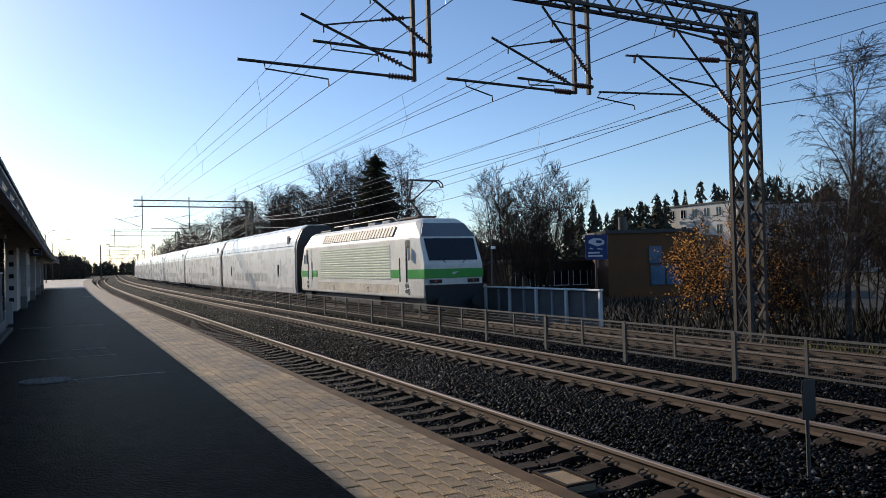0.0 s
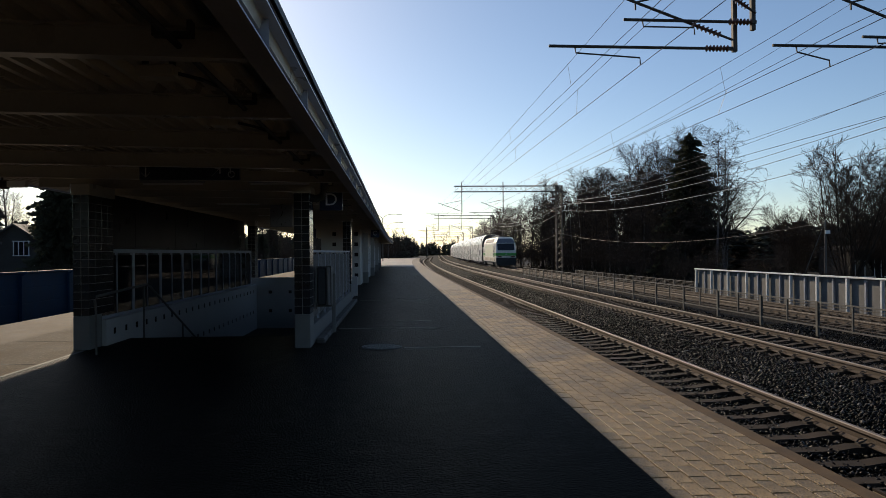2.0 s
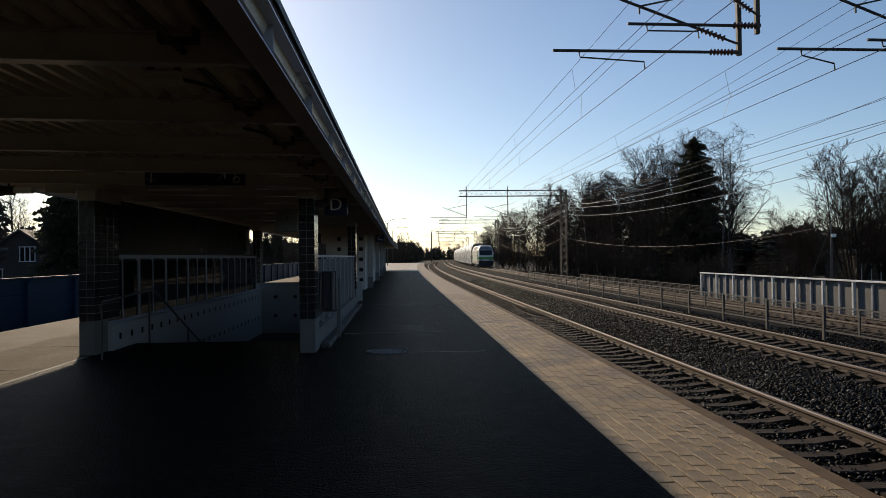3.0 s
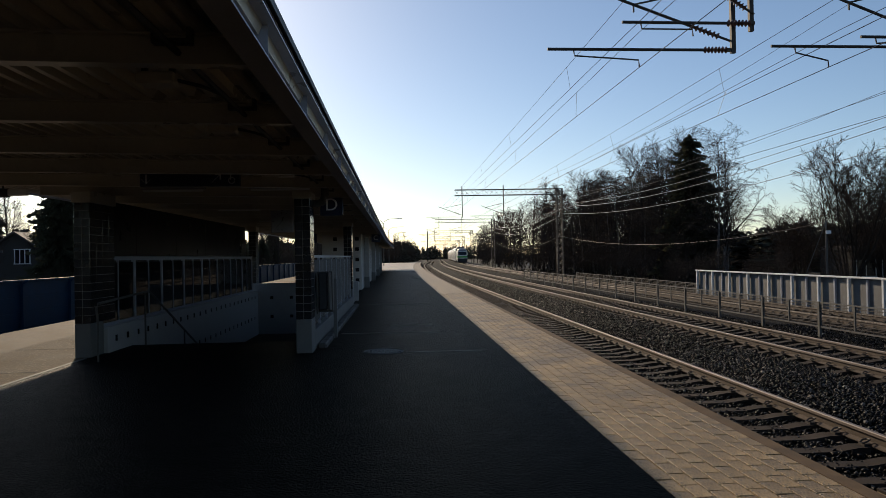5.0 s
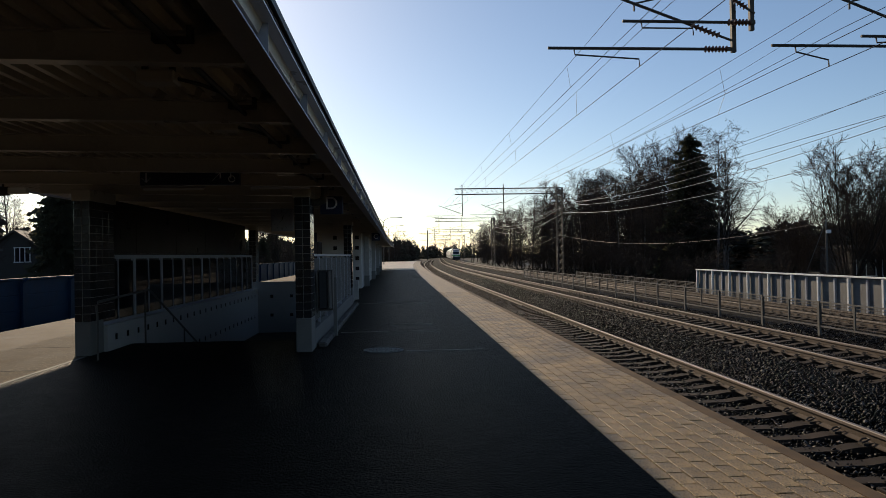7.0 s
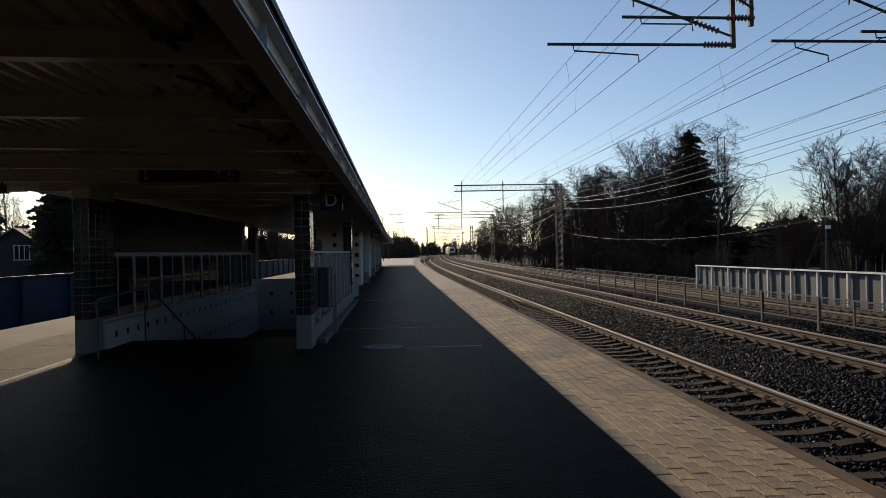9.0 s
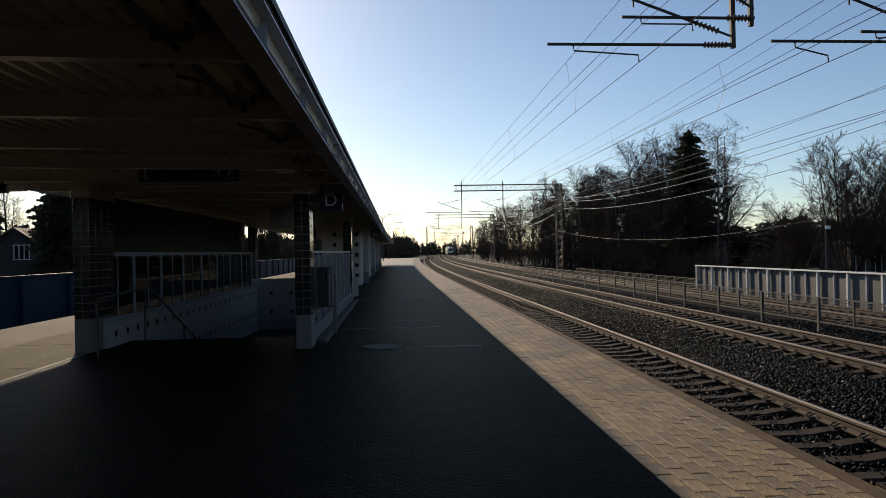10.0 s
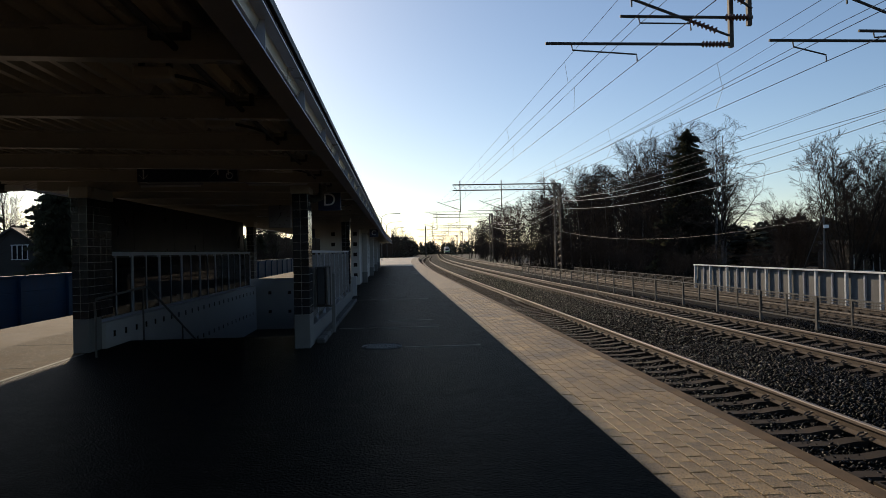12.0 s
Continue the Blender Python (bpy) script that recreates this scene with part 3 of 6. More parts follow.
# waiting building further along under the canopy
hall = thing("waiting_building", "low white platform building with windows beneath the canopy", "building")
bm = bmesh.new()
box(bm, -4.0, -1.9, 40.0, 96, 0.0, 3.0)
part("wall", bm, PLASTER, hall)
for k in range(5):
    for xx in (-2.12, -3.3):
        bm = bmesh.new()
        box(bm, xx - 0.1, xx + 0.1, 39.985, 40.0, 0.42 + k * 0.56, 0.42 + k * 0.56 + 0.2)
        part("accent_tile", bm, TILEDARK, hall, "small dark square tile")
for k in range(13):
    bm = bmesh.new()
    box(bm, -1.91, -1.86, 46 + k * 3.6, 48.8 + k * 3.6, 0.9, 2.3)
    w = part("window", bm, GLASSDARK, hall)
    for y in (46 + k * 3.6, 47.4 + k * 3.6, 48.75 + k * 3.6):
        bm = bmesh.new()
        box(bm, -1.86, -1.84, y, y + 0.06, 0.9, 2.3)
        part("frame", bm, WHITEPAINT, w)

# ---- low fence between the tracks ----
FX = 12.2


def fence(label, x, y0, y1, step=3.3, z0=BED_Z, top=0.2, wires=7, curved=True):
    f = thing("track_fence", label, "fence", "lineside fences")
    n = int((y1 - y0) / step)
    g = bend if curved else (lambda y: 0)
    for k in range(n + 1):
        y = y0 + k * step
        bm = bmesh.new()
        box(bm, x + g(y) - 0.035, x + g(y) + 0.035, y - 0.05, y + 0.05, z0 - 0.3, top + 0.02)
        part("post", bm, STEEL, f)
        if k == n:
            break
        ym, ye = y + step / 2, y + step
        bm = bmesh.new()
        box(bm, x + g(ym) - 0.02, x + g(ym) + 0.02, ym - 0.03, ym + 0.03, top - 0.73, top)
        part("middle_post", bm, STEEL, f)
        for z in (top, top - 0.7):
            bm = bmesh.new()
            beam(bm, (x + g(y), y + 0.05, z), (x + g(ye), ye - 0.05, z), 0.045, 0.04)
            part("rail_bar", bm, STEEL, f)
        bm = bmesh.new()
        for j in range(1, wires + 1):
            z = top - 0.7 * j / (wires + 1)
            beam(bm, (x + g(y), y + 0.05, z), (x + g(ye), ye - 0.05, z), 0.012, 0.018)
        if ye < 40:
            q = y + 0.05
            while q < ye - 0.05:
                beam(bm, (x + g(q), q, top - 0.7), (x + g(q), q, top), 0.004, 0.004)
                q += 0.06
        part("mesh_infill", bm, DARKSTEEL, f, "thin wire mesh")
    return f


fence("low galvanised steel fence with wire mesh between the tracks", FX, -2.54, 71.5)
fence("low galvanised fence beyond the outer track", 18.0, 43.2, 72.9, top=-0.2, z0=-1.3)

# ---- parapet of the underpass beyond the tracks ----
pp = thing("parapet_wall", "white-framed grey panel parapet over the underpass", "parapet", at=(18.0, 21.9, -1.3))
for k in range(11):
    y = k * 2.11
    bm = bmesh.new()
    box(bm, -0.06, 0.06, y - 0.06, y + 0.06, 0, 1.86, 0.008)
    part("post", bm, WHITEPAINT, pp, "white steel post")
    if k < 10:
        bm = bmesh.new()
        box(bm, 0.11, 0.14, y + 0.005, y + 2.105, 0.1, 1.83)
        part("panel", bm, GREYPANEL, pp)
        bm = bmesh.new()
        box(bm, 0.03, 0.11, y + 1.0, y + 1.1, 0.1, 1.8)
        part("stud", bm, FASCIA, pp)
bm = bmesh.new()
box(bm, -0.09, 0.09, -0.08, 21.2, 1.86, 1.93, 0.01)
part("top_rail", bm, WHITEPAINT, pp, "white top rail")

# ---- overhead line ----
PORTALS = [15 + 65 * k for k in range(8)]
MAST_X = 17.9


def lattice(bm, a, b, w, d, n, chord=0.07, brace=0.04, cross=True):
    """Four-chord lattice from a to b along z (mast) or x (girder)."""
    a, b = Vector(a), Vector(b)
    ax = (b - a).normalized()
    s = Vector((1, 0, 0)) if abs(ax.z) > 0.9 else Vector((0, 0, 1))
    u = Vector((0, 1, 0))
    cs = [s * (w / 2) * i + u * (d / 2) * j for i, j in ((-1, -1), (1, -1), (1, 1), (-1, 1))]
    for c in cs:
        beam(bm, a + c, b + c, chord)
    for q in range(4):
        c0, c1 = cs[q], cs[(q + 1) % 4]
        for k in range(n):
            p, r = a + (b - a) * (k / n), a + (b - a) * ((k + 1) / n)
            if cross or k % 2 == 0:
                beam(bm, p + c0, r + c1, brace, brace * 0.4)
            if cross or k % 2:
                beam(bm, p + c1, r + c0, brace, brace * 0.4)


def insulator(bm, a, b, r=0.075, n=7):
    a, b = Vector(a), Vector(b)
    beam(bm, a, b, 0.03, sides=6)
    for k in range(n):
        p = a + (b - a) * ((k + 0.3) / n)
        q = a + (b - a) * ((k + 0.75) / n)
        beam(bm, p, q, r, sides=8, w2=r * 0.45)


def cantilever(parent, x, y, zb, reach, wire_x, wire_z, slope=1.0, tie=0.28):
    """A bracket on a drop post at x: top tie, sloping tube, registration tube and arm."""
    sgn = -1 if reach < 0 else 1
    tubes = [bmesh.new() for _ in range(4)]
    zr = zb + 0.05
    tip = (x + reach, y, zr + 0.02)

    def insul(a, b, r=0.075):
        bm = bmesh.new()
        insulator(bm, a, b, r)
        part("insulator", bm, BROWNINS, parent, "ribbed brown insulator")
    # registration tube
    insul((x + 0.08 * sgn, y, zr), (x + 0.6 * sgn, y, zr))
    tube(tubes[0], [(x + 0.55 * sgn, y, zr), tip], 0.032, 6)
    beam(tubes[0], (x, y, zr), (x + 0.1 * sgn, y, zr), 0.07)
    # arm hung beneath it, hooked down to the wire
    sx = x + reach * 0.86
    tube(tubes[1], [(sx, y, zr), (sx + 0.02, y, zr - 0.12), (wire_x, y, wire_z + 0.14), (wire_x + 0.01, y, wire_z)], 0.018, 5)
    # sloping tube up to the carrier wire
    p0, e = Vector((x, y, zb + 0.24)), Vector((x + reach * 0.53, y, zb + slope))
    d = e - p0
    insul(p0 + d * 0.12, p0 + d * 0.42)
    tube(tubes[2], [p0, p0 + d * 0.14], 0.026)
    tube(tubes[2], [p0 + d * 0.4, e + d * 0.24], 0.03, 6)
    beam(tubes[2], e, e - Vector((0, 0, 0.16)), 0.03)
    # top tie
    f0 = Vector((x, y, zb + slope + tie + 0.16))
    d = e - f0
    insul(f0 + d * 0.08, f0 + d * 0.36, 0.06)
    tube(tubes[3], [f0, f0 + d * 0.1], 0.02)
    tube(tubes[3], [f0 + d * 0.34, e], 0.02, 6)
    for nm, bm in zip(("registration_tube", "registration_arm", "bracket_tube", "top_tie"), tubes):
        part(nm, bm, DARKSTEEL, parent, "dark steel tube")


def mast_bracket(parent, y, foot, apex, top, over, joint, reg, wire):
    """A hinged bracket on the mast: strut from its foot up to the apex, a tie above and a registration tube below."""
    f, a, t = (Vector((q[0], y, q[1])) for q in (foot, apex, top))
    d, e = a - f, a - t

    def bar(name, pts, r):
        bm = bmesh.new()
        tube(bm, pts, r, 6)
        part(name, bm, DARKSTEEL, parent, "dark steel tube")

    def insul(p, q):
        bm = bmesh.new()
        insulator(bm, p, q, 0.085)
        part("insulator", bm, BROWNINS, parent, "ribbed brown insulator")
    bar("bracket_tube", [f + d * 0.36, a + d * 0.02], 0.032)
    bar("bracket_tube", [f, f + d * 0.20], 0.03)
    insul(f + d * 0.19, f + d * 0.37)
    bar("top_tie", [t + e * 0.36, a + e.normalized() * abs(over)], 0.03)
    bar("top_tie", [t, t + e * 0.16], 0.025)
    insul(t + e * 0.14, t + e * 0.37)
    bm = bmesh.new()
    box(bm, f.x - 0.05, MAST_X - 0.25, y - 0.06, y + 0.06, f.z - 0.07, f.z + 0.07, 0.01)
    box(bm, t.x - 0.05, MAST_X - 0.25, y - 0.06, y + 0.06, t.z - 0.06, t.z + 0.06, 0.01)
    part("hinge_plate", bm, STEEL, parent)
    bm = bmesh.new()
    beam(bm, a + Vector((-0.12, 0, 0.02)), a + Vector((-0.16, 0, -0.2)), 0.05)
    part("wire_clamp", bm, DARKSTEEL, parent)
    j = f + d * joint
    bar("registration_tube", [j, (reg[0], y, reg[1])], 0.028)
    if wire:
        bar("registration_arm", [(reg[0] + 0.06, y, reg[1]), (reg[0] - 0.06, y, reg[1] - 0.15), (wire[0] - 0.03, y, wire[1] + 0.12), (wire[0], y, wire[1])], 0.018)


def portal(y, near):
    g = bend(y)
    p = thing("catenary_portal", "grey lattice steel portal carrying the overhead line", "catenary portal", "portals along the line", at=(g, y, 0))
    bm = bmesh.new()
    n = 13 if y < 200 else 9
    lattice(bm, (MAST_X, 0, -1.25), (MAST_X, 0, 8.9), 0.62, 0.5, n, 0.11, 0.075)
    part("mast", bm, DARKSTEEL, p, "weathered lattice mast")
    bm = bmesh.new()
    lattice(bm, (6.35, 0, 8.6), (MAST_X + 0.4, 0, 8.6), 0.62, 0.4, 22, 0.085, 0.05, False)
    part("girder", bm, DARKSTEEL, p, "lattice cross girder")
    bm = bmesh.new()
    box(bm, MAST_X - 0.5, MAST_X + 0.5, -0.5, 0.5, -1.4, -1.0)
    part("footing", bm, CONCRETE, p)
    bm = bmesh.new()
    for sgn in (-1, 1):
        beam(bm, (MAST_X - 1.0, sgn * 0.2, 8.3), (MAST_X - 0.3, sgn * 0.2, 7.6), 0.07)
        beam(bm, (MAST_X - 0.3, sgn * 0.22, 8.92), (MAST_X + 0.4, sgn * 0.22, 8.3), 0.06)
    part("knee_brace", bm, DARKSTEEL, p)
    posts = [(7.15, 5.9), (11.7, 6.0)] + ([(7.55, 6.36), (12.15, 6.02)] if near else [])
    for x, zb in posts:
        bm = bmesh.new()
        box(bm, x - 0.045, x + 0.045, -0.045, 0.045, zb, 9.35)
        part("drop_post", bm, DARKSTEEL, p, "steel drop post")
    cantilever(p, 7.1, 0, 5.92, -3.9, 5.12, 5.62)
    cantilever(p, 11.65, 0, 5.98, -3.67, 9.22, 5.6)
    if not near:
        cantilever(p, MAST_X - 0.35, 0, 6.0, -4.4, 14.6, 5.62, 1.3)
    if near:
        mast_bracket(p, 0.0, (17.5, 5.29), (13.87, 7.21), (17.4, 7.45), -0.45, 0.53, (12.48, 6.12), (13.69, 5.74))
        mast_bracket(p, -0.2, (17.6, 5.62), (15.13, 8.0), (17.3, 7.85), -0.45, 0.40, (14.78, 6.66), None)
        cantilever(p, 7.52, -0.2, 6.42, -2.8, 6.2, 6.2, 1.2, 0.2)
        cantilever(p, 12.12, -0.2, 6.12, -2.3, 10.9, 5.95, 1.6, -0.2)
    return p


for i, y in enumerate(PORTALS):
    portal(y, i == 0)

def overhead(wx, wz, cx, cz, sag, spans):
    """A contact wire at wx, wz and its carrier at cx, cz with droppers between them."""
    w = thing("overhead_wire", "copper contact wire hung from a sagging carrier wire", "overhead wire", "wires above the tracks")
    for y0, y1 in spans:
        pts, pts2 = [], []
        for k in range(13):
            u = k / 12
            y = y0 + (y1 - y0) * u
            g = bend(y0) * (1 - u) + bend(y1) * u
            pts.append((wx + g, y, wz))
            pts2.append((cx + g, y, cz - 4 * sag * u * (1 - u)))
        for nm, line, rad in (("contact_wire", pts, 0.009), ("carrier_wire", pts2, 0.0075)):
            bm = bmesh.new()
            tube(bm, line, rad, 4)
            part(nm, bm, WIRE, w)
        for k in range(1, 12, 2):
            bm = bmesh.new()
            beam(bm, pts[k], pts2[k], 0.007, 0.007)
            part("dropper", bm, WIRE, w)


SPANS = list(zip([PORTALS[0] - 65] + PORTALS, PORTALS))
overhead(5.12, 5.6, 5.15, 6.35, 0.2, SPANS)
overhead(4.97, 6.4, 4.88, 7.05, 0.15, SPANS[:2])
overhead(9.22, 5.6, 9.5, 6.4, 0.2, SPANS)
overhead(9.45, 6.2, 9.3, 7.0, 0.15, SPANS[:2])
overhead(14.3, 5.6, 14.4, 6.35, 0.2, SPANS)
# feeders and cables on the mast side
for dx, z, sag, r, m in ((0.6, 8.3, 1.1, 0.010, WIRE), (0.75, 7.3, 1.0, 0.012, CABLE), (0.55, 7.0, 1.2, 0.014, CABLE), (0.5, 6.2, 1.2, 0.014, CABLE), (-4.2, 9.4, 0.9, 0.008, WIRE)):
    fc = thing("feeder_cable", "cable sagging from mast to mast along the line", "cable", "cables along the masts")
    for y0, y1 in zip([PORTALS[0] - 65] + PORTALS, PORTALS):
        bm = bmesh.new()
        tube(bm, [(MAST_X + dx + bend(y0) * (1 - k / 12) + bend(y1) * k / 12, y0 + (y1 - y0) * k / 12, z - 4 * sag * (k / 12) * (1 - k / 12)) for k in range(13)], r, 4)
        part("span", bm, m, fc)


# ---- train ----
def shell(bm, prof, y0, y1, cap=True):
    """A body of the given cross-section (x, z) from y0 to y1."""
    r0 = [bm.verts.new((x, y0, z)) for x, z in prof]
    r1 = [bm.verts.new((x, y1, z)) for x, z in prof]
    n = len(prof)
    for i in range(n):
        bm.faces.new((r0[i], r1[i], r1[(i + 1) % n], r0[(i + 1) % n]))
    if cap:
        bm.faces.new(r0), bm.faces.new(r1[::-1])


def bogie(parent, y):
    for yy in (y - 1.3, y + 1.3):
        for x in (-0.8, 0.8):
            bm = bmesh.new()
            beam(bm, (x - 0.07, yy, 0.5), (x + 0.07, yy, 0.5), 0.5, sides=18)
            part("wheel", bm, DARKSTEEL, parent)
    bm = bmesh.new()
    for x in (-1.05, 1.05):
        box(bm, x - 0.08, x + 0.08, y - 2.0, y + 2.0, 0.45, 0.75)
        box(bm, x - 0.1, x + 0.1, y - 0.5, y + 0.5, 0.3, 0.6)
    box(bm, -0.97, 0.97, y - 0.3, y + 0.3, 0.4, 0.8)
    part("bogie_frame", bm, TRAINDARK, parent)


def coach():
    """Double-deck coach, 26.2 m, nose at y = 0, rails at z = 0."""
    c = thing("railway_coach", "white double-deck coach with a dark grey end and green-tinted sides", "train coach", "coaches of the train")
    L = 26.2
    bm = bmesh.new()
    shell(bm, [(-1.55, 0.55), (-1.6, 0.9), (-1.6, 3.55), (-1.5, 4.1), (-1.15, 4.85), (-0.7, 5.15), (0.7, 5.15), (1.15, 4.85), (1.5, 4.1), (1.6, 3.55), (1.6, 0.9), (1.55, 0.55)], 0.35, L - 0.35)
    part("body", bm, TRAINWHITE, c)
    bm = bmesh.new()
    shell(bm, [(-1.5, 0.6), (-1.56, 0.95), (-1.56, 3.5), (-1.46, 4.05), (-1.12, 4.8), (-0.68, 5.1), (0.68, 5.1), (1.12, 4.8), (1.46, 4.05), (1.56, 3.5), (1.56, 0.95), (1.5, 0.6)], 0.0, 0.348)
    part("end_wall", bm, TRAINDARK, c, "dark grey end wall")
    bm = bmesh.new()
    shell(bm, [(-1.5, 0.6), (-1.56, 0.95), (-1.56, 3.5), (-1.12, 4.8), (-0.68, 5.1), (0.68, 5.1), (1.12, 4.8), (1.56, 3.5), (1.56, 0.95), (1.5, 0.6)], L - 0.348, L)
    part("end_wall", bm, TRAINDARK, c, "dark grey end wall")
    for zz, rows in ((1.25, range(6, 17)),):
        for k in rows:
            y = 1.2 + k * 1.15
            for s in (-1, 1):
                bm = bmesh.new()
                box(bm, s * 1.602, s * 1.612, y, y + 0.8, zz, zz + 0.62) if s > 0 else box(bm, -1.612, -1.602, y, y + 0.8, zz, zz + 0.62)
                part("window", bm, WINDOWPALE, c)
    for y in (4.0, L - 5.3):
        for s in (-1, 1):
            bm = bmesh.new()
            box(bm, min(s * 1.602, s * 1.616), max(s * 1.602, s * 1.616), y, y + 1.3, 0.75, 2.75)
            d = part("door", bm, TRAINWHITE, c)
            bm = bmesh.new()
            box(bm, min(s * 1.617, s * 1.622), max(s * 1.617, s * 1.622), y + 0.45, y + 0.85, 1.6, 2.5)
            part("door_window", bm, GLASSDARK, d)
    for s in (-1, 1):
        bm = bmesh.new()
        x0, x1 = sorted((s * 1.6, s * 1.609))
        box(bm, x0, x1, 0.6, L - 0.6, 3.72, 3.76)
        part("seam", bm, TRAINROOF, c)
        bm = bmesh.new()
        box(bm, *sorted((s * 1.47, s * 1.56)), 1.9, 2.4, 3.9, 4.45)
        part("vent", bm, TRAINDARK, c)
    bm = bmesh.new()
    box(bm, -1.35, 1.35, 6.5, L - 6.5, 0.3, 0.55)
    part("underframe", bm, TRAINDARK, c)
    bogie(c, 3.4), bogie(c, L - 3.4)
    return c


# windows coloured nearly as pale as the sides, for glare washing them out
WINDOWPALE = material("washed_out_window", (0.52, 0.53, 0.47), 0.3, var=0.15, scale=0.5, fine=4, bump=0)


def loco():
    """Electric locomotive, 19 m, its cab face at y = 0, rails at z = 0."""
    c = thing("locomotive", "white electric locomotive with a green stripe and dark skirt", "locomotive")
    L = 18.6
    side = [(-1.5, 0.75), (-1.52, 0.9), (-1.52, 3.5), (-1.18, 4.22), (-0.9, 4.4), (0.9, 4.4), (1.18, 4.22), (1.52, 3.5), (1.52, 0.9), (1.5, 0.75)]
    bm = bmesh.new()
    # box mid-body
    a = [bm.verts.new((x, 1.4, z)) for x, z in side]
    b = [bm.verts.new((x, L - 1.4, z)) for x, z in side]
    n = len(side)
    for i in range(n):
        bm.faces.new((a[i], b[i], b[(i + 1) % n], a[(i + 1) % n]))
    for ringv, s in ((a, 1), (b, -1)):
        y = (lambda v: v if s > 0 else L - v)
        lo = [bm.verts.new((x, y(yy), z)) for x, yy, z in ((-1.44, 0.12, 0.75), (-1.47, 0.06, 0.9), (-1.47, 0.0, 2.3), (-1.40, 0.5, 3.5), (-1.06, 0.98, 4.16), (-0.85, 1.2, 4.32), (0.85, 1.2, 4.32), (1.06, 0.98, 4.16), (1.40, 0.5, 3.5), (1.47, 0.0, 2.3), (1.47, 0.06, 0.9), (1.44, 0.12, 0.75))]
        f = [ringv[0], ringv[1], ringv[1], ringv[2], ringv[3], ringv[4], ringv[5], ringv[6], ringv[7], ringv[8], ringv[8], ringv[9]]
        for i in range(11):
            q = [lo[i], lo[i + 1], f[i + 1], f[i]]
            q = [v for j, v in enumerate(q) if v not in q[:j]]
            bm.faces.new(q)
        bm.faces.new((lo[0], lo[1], lo[10], lo[11])), bm.faces.new((lo[1], lo[2], lo[9], lo[10]))
        bm.faces.new((lo[2], lo[3], lo[8], lo[9])), bm.faces.new((lo[3], lo[4], lo[7], lo[8])), bm.faces.new((lo[4], lo[5], lo[6], lo[7]))
        bm.faces.new((lo[0], lo[11], ringv[9], ringv[0]))
    body = part("body", bm, LOCOWHITE, c)
    bv = body.modifiers.new("round", "BEVEL")
    bv.width, bv.segments, bv.limit_method, bv.angle_limit = 0.07, 3, "ANGLE", radians(12)
    for s in (1, -1):
        y = (lambda v: v if s > 0 else L - v)

        def face_quad(name, pts, mat, parent, lab=""):
            """A thin plate on the sloped cab face."""
            bm = bmesh.new()
            v0 = [bm.verts.new((x, y(yy), z)) for x, yy, z in pts]
            v1 = [bm.verts.new((x, y(yy - 0.025), z + 0.008)) for x, yy, z in pts]
            m = len(pts)
            bm.faces.new(v0), bm.faces.new(v1[::-1])
            for i in range(m):
                bm.faces.new((v0[i], v0[(i + 1) % m], v1[(i + 1) % m], v1[i]))
            return part(name, bm, mat, parent, lab)
        ws_ = face_quad("windscreen", [(-1.22, 0.06, 2.44), (1.22, 0.06, 2.44), (1.26, 0.47, 3.43), (-1.26, 0.47, 3.43)], GLASSDARK, c, "dark sloping windscreen")
        face_quad("roof_hood", [(-1.385, 0.515, 3.52), (1.385, 0.515, 3.52), (1.06, 0.965, 4.14), (-1.06, 0.965, 4.14)], TRAINROOF, c, "grey sloped hood")
        face_quad("front_stripe", [(-1.472, -0.0, 1.66), (1.472, -0.0, 1.66), (1.472, -0.0, 2.06), (-1.472, -0.0, 2.06)], TRAINGREEN, c, "green stripe")
        face_quad("skirt", [(-1.40, 0.05, 0.3), (1.40, 0.05, 0.3), (1.475, 0.01, 1.36), (-1.475, 0.01, 1.36)], TRAINDARK, c, "dark front skirt")
        face_quad("emblem", [(-0.16, -0.025, 1.86), (-0.04, -0.025, 1.80), (0.2, -0.025, 1.94), (-0.02, -0.025, 1.92)], WHITEPAINT, c, "small white emblem")
        bm = bmesh.new()
        box(bm, -1.3, 1.3, *sorted((y(0.1), y(1.6))), 0.25, 0.74)
        part("plough", bm, TRAINDARK, c)
        for x in (-0.95, 0.95):
            bm = bmesh.new()
            box(bm, x - 0.3, x + 0.3, *sorted((y(-0.05), y(0.0))), 1.44, 1.60, 0.01)
            hl = part("headlight", bm, TRAINDARK, c)
            bm = bmesh.new()
            box(bm, x - 0.06, x + 0.02, *sorted((y(-0.06), y(-0.05))), 1.49, 1.56)
            part("tail_lamp", bm, TAILRED, hl)
            bm = bmesh.new()
            beam(bm, (x * 0.9, y(0.0), 0.62), (x * 0.9, y(-0.45), 0.62), 0.09, sides=10)
            beam(bm, (x * 0.9, y(-0.45), 0.62), (x * 0.9, y(-0.5), 0.62), 0.24, sides=14)
            part("buffer", bm, TRAINDARK, c)
            bm = bmesh.new()
            beam(bm, (x * 0.45, y(-0.02), 2.34), (x * 0.75, y(0.05), 2.56), 0.02, sides=5)
            part("wiper", bm, BLACK, ws_)
        for sx in (-1, 1):
            bm = bmesh.new()
            x0, x1 = sorted((sx * 1.52, sx * 1.535))
            box(bm, x0, x1, *sorted((y(1.85), y(2.45))), 1.05, 3.4)
            d = part("cab_door", bm, LOCOWHITE, c)
            bm = bmesh.new()
            x0, x1 = sorted((sx * 1.535, sx * 1.542))
            box(bm, x0, x1, *sorted((y(1.42), y(1.78))), 2.5, 3.4)
            part("cab_window", bm, GLASSDARK, c)
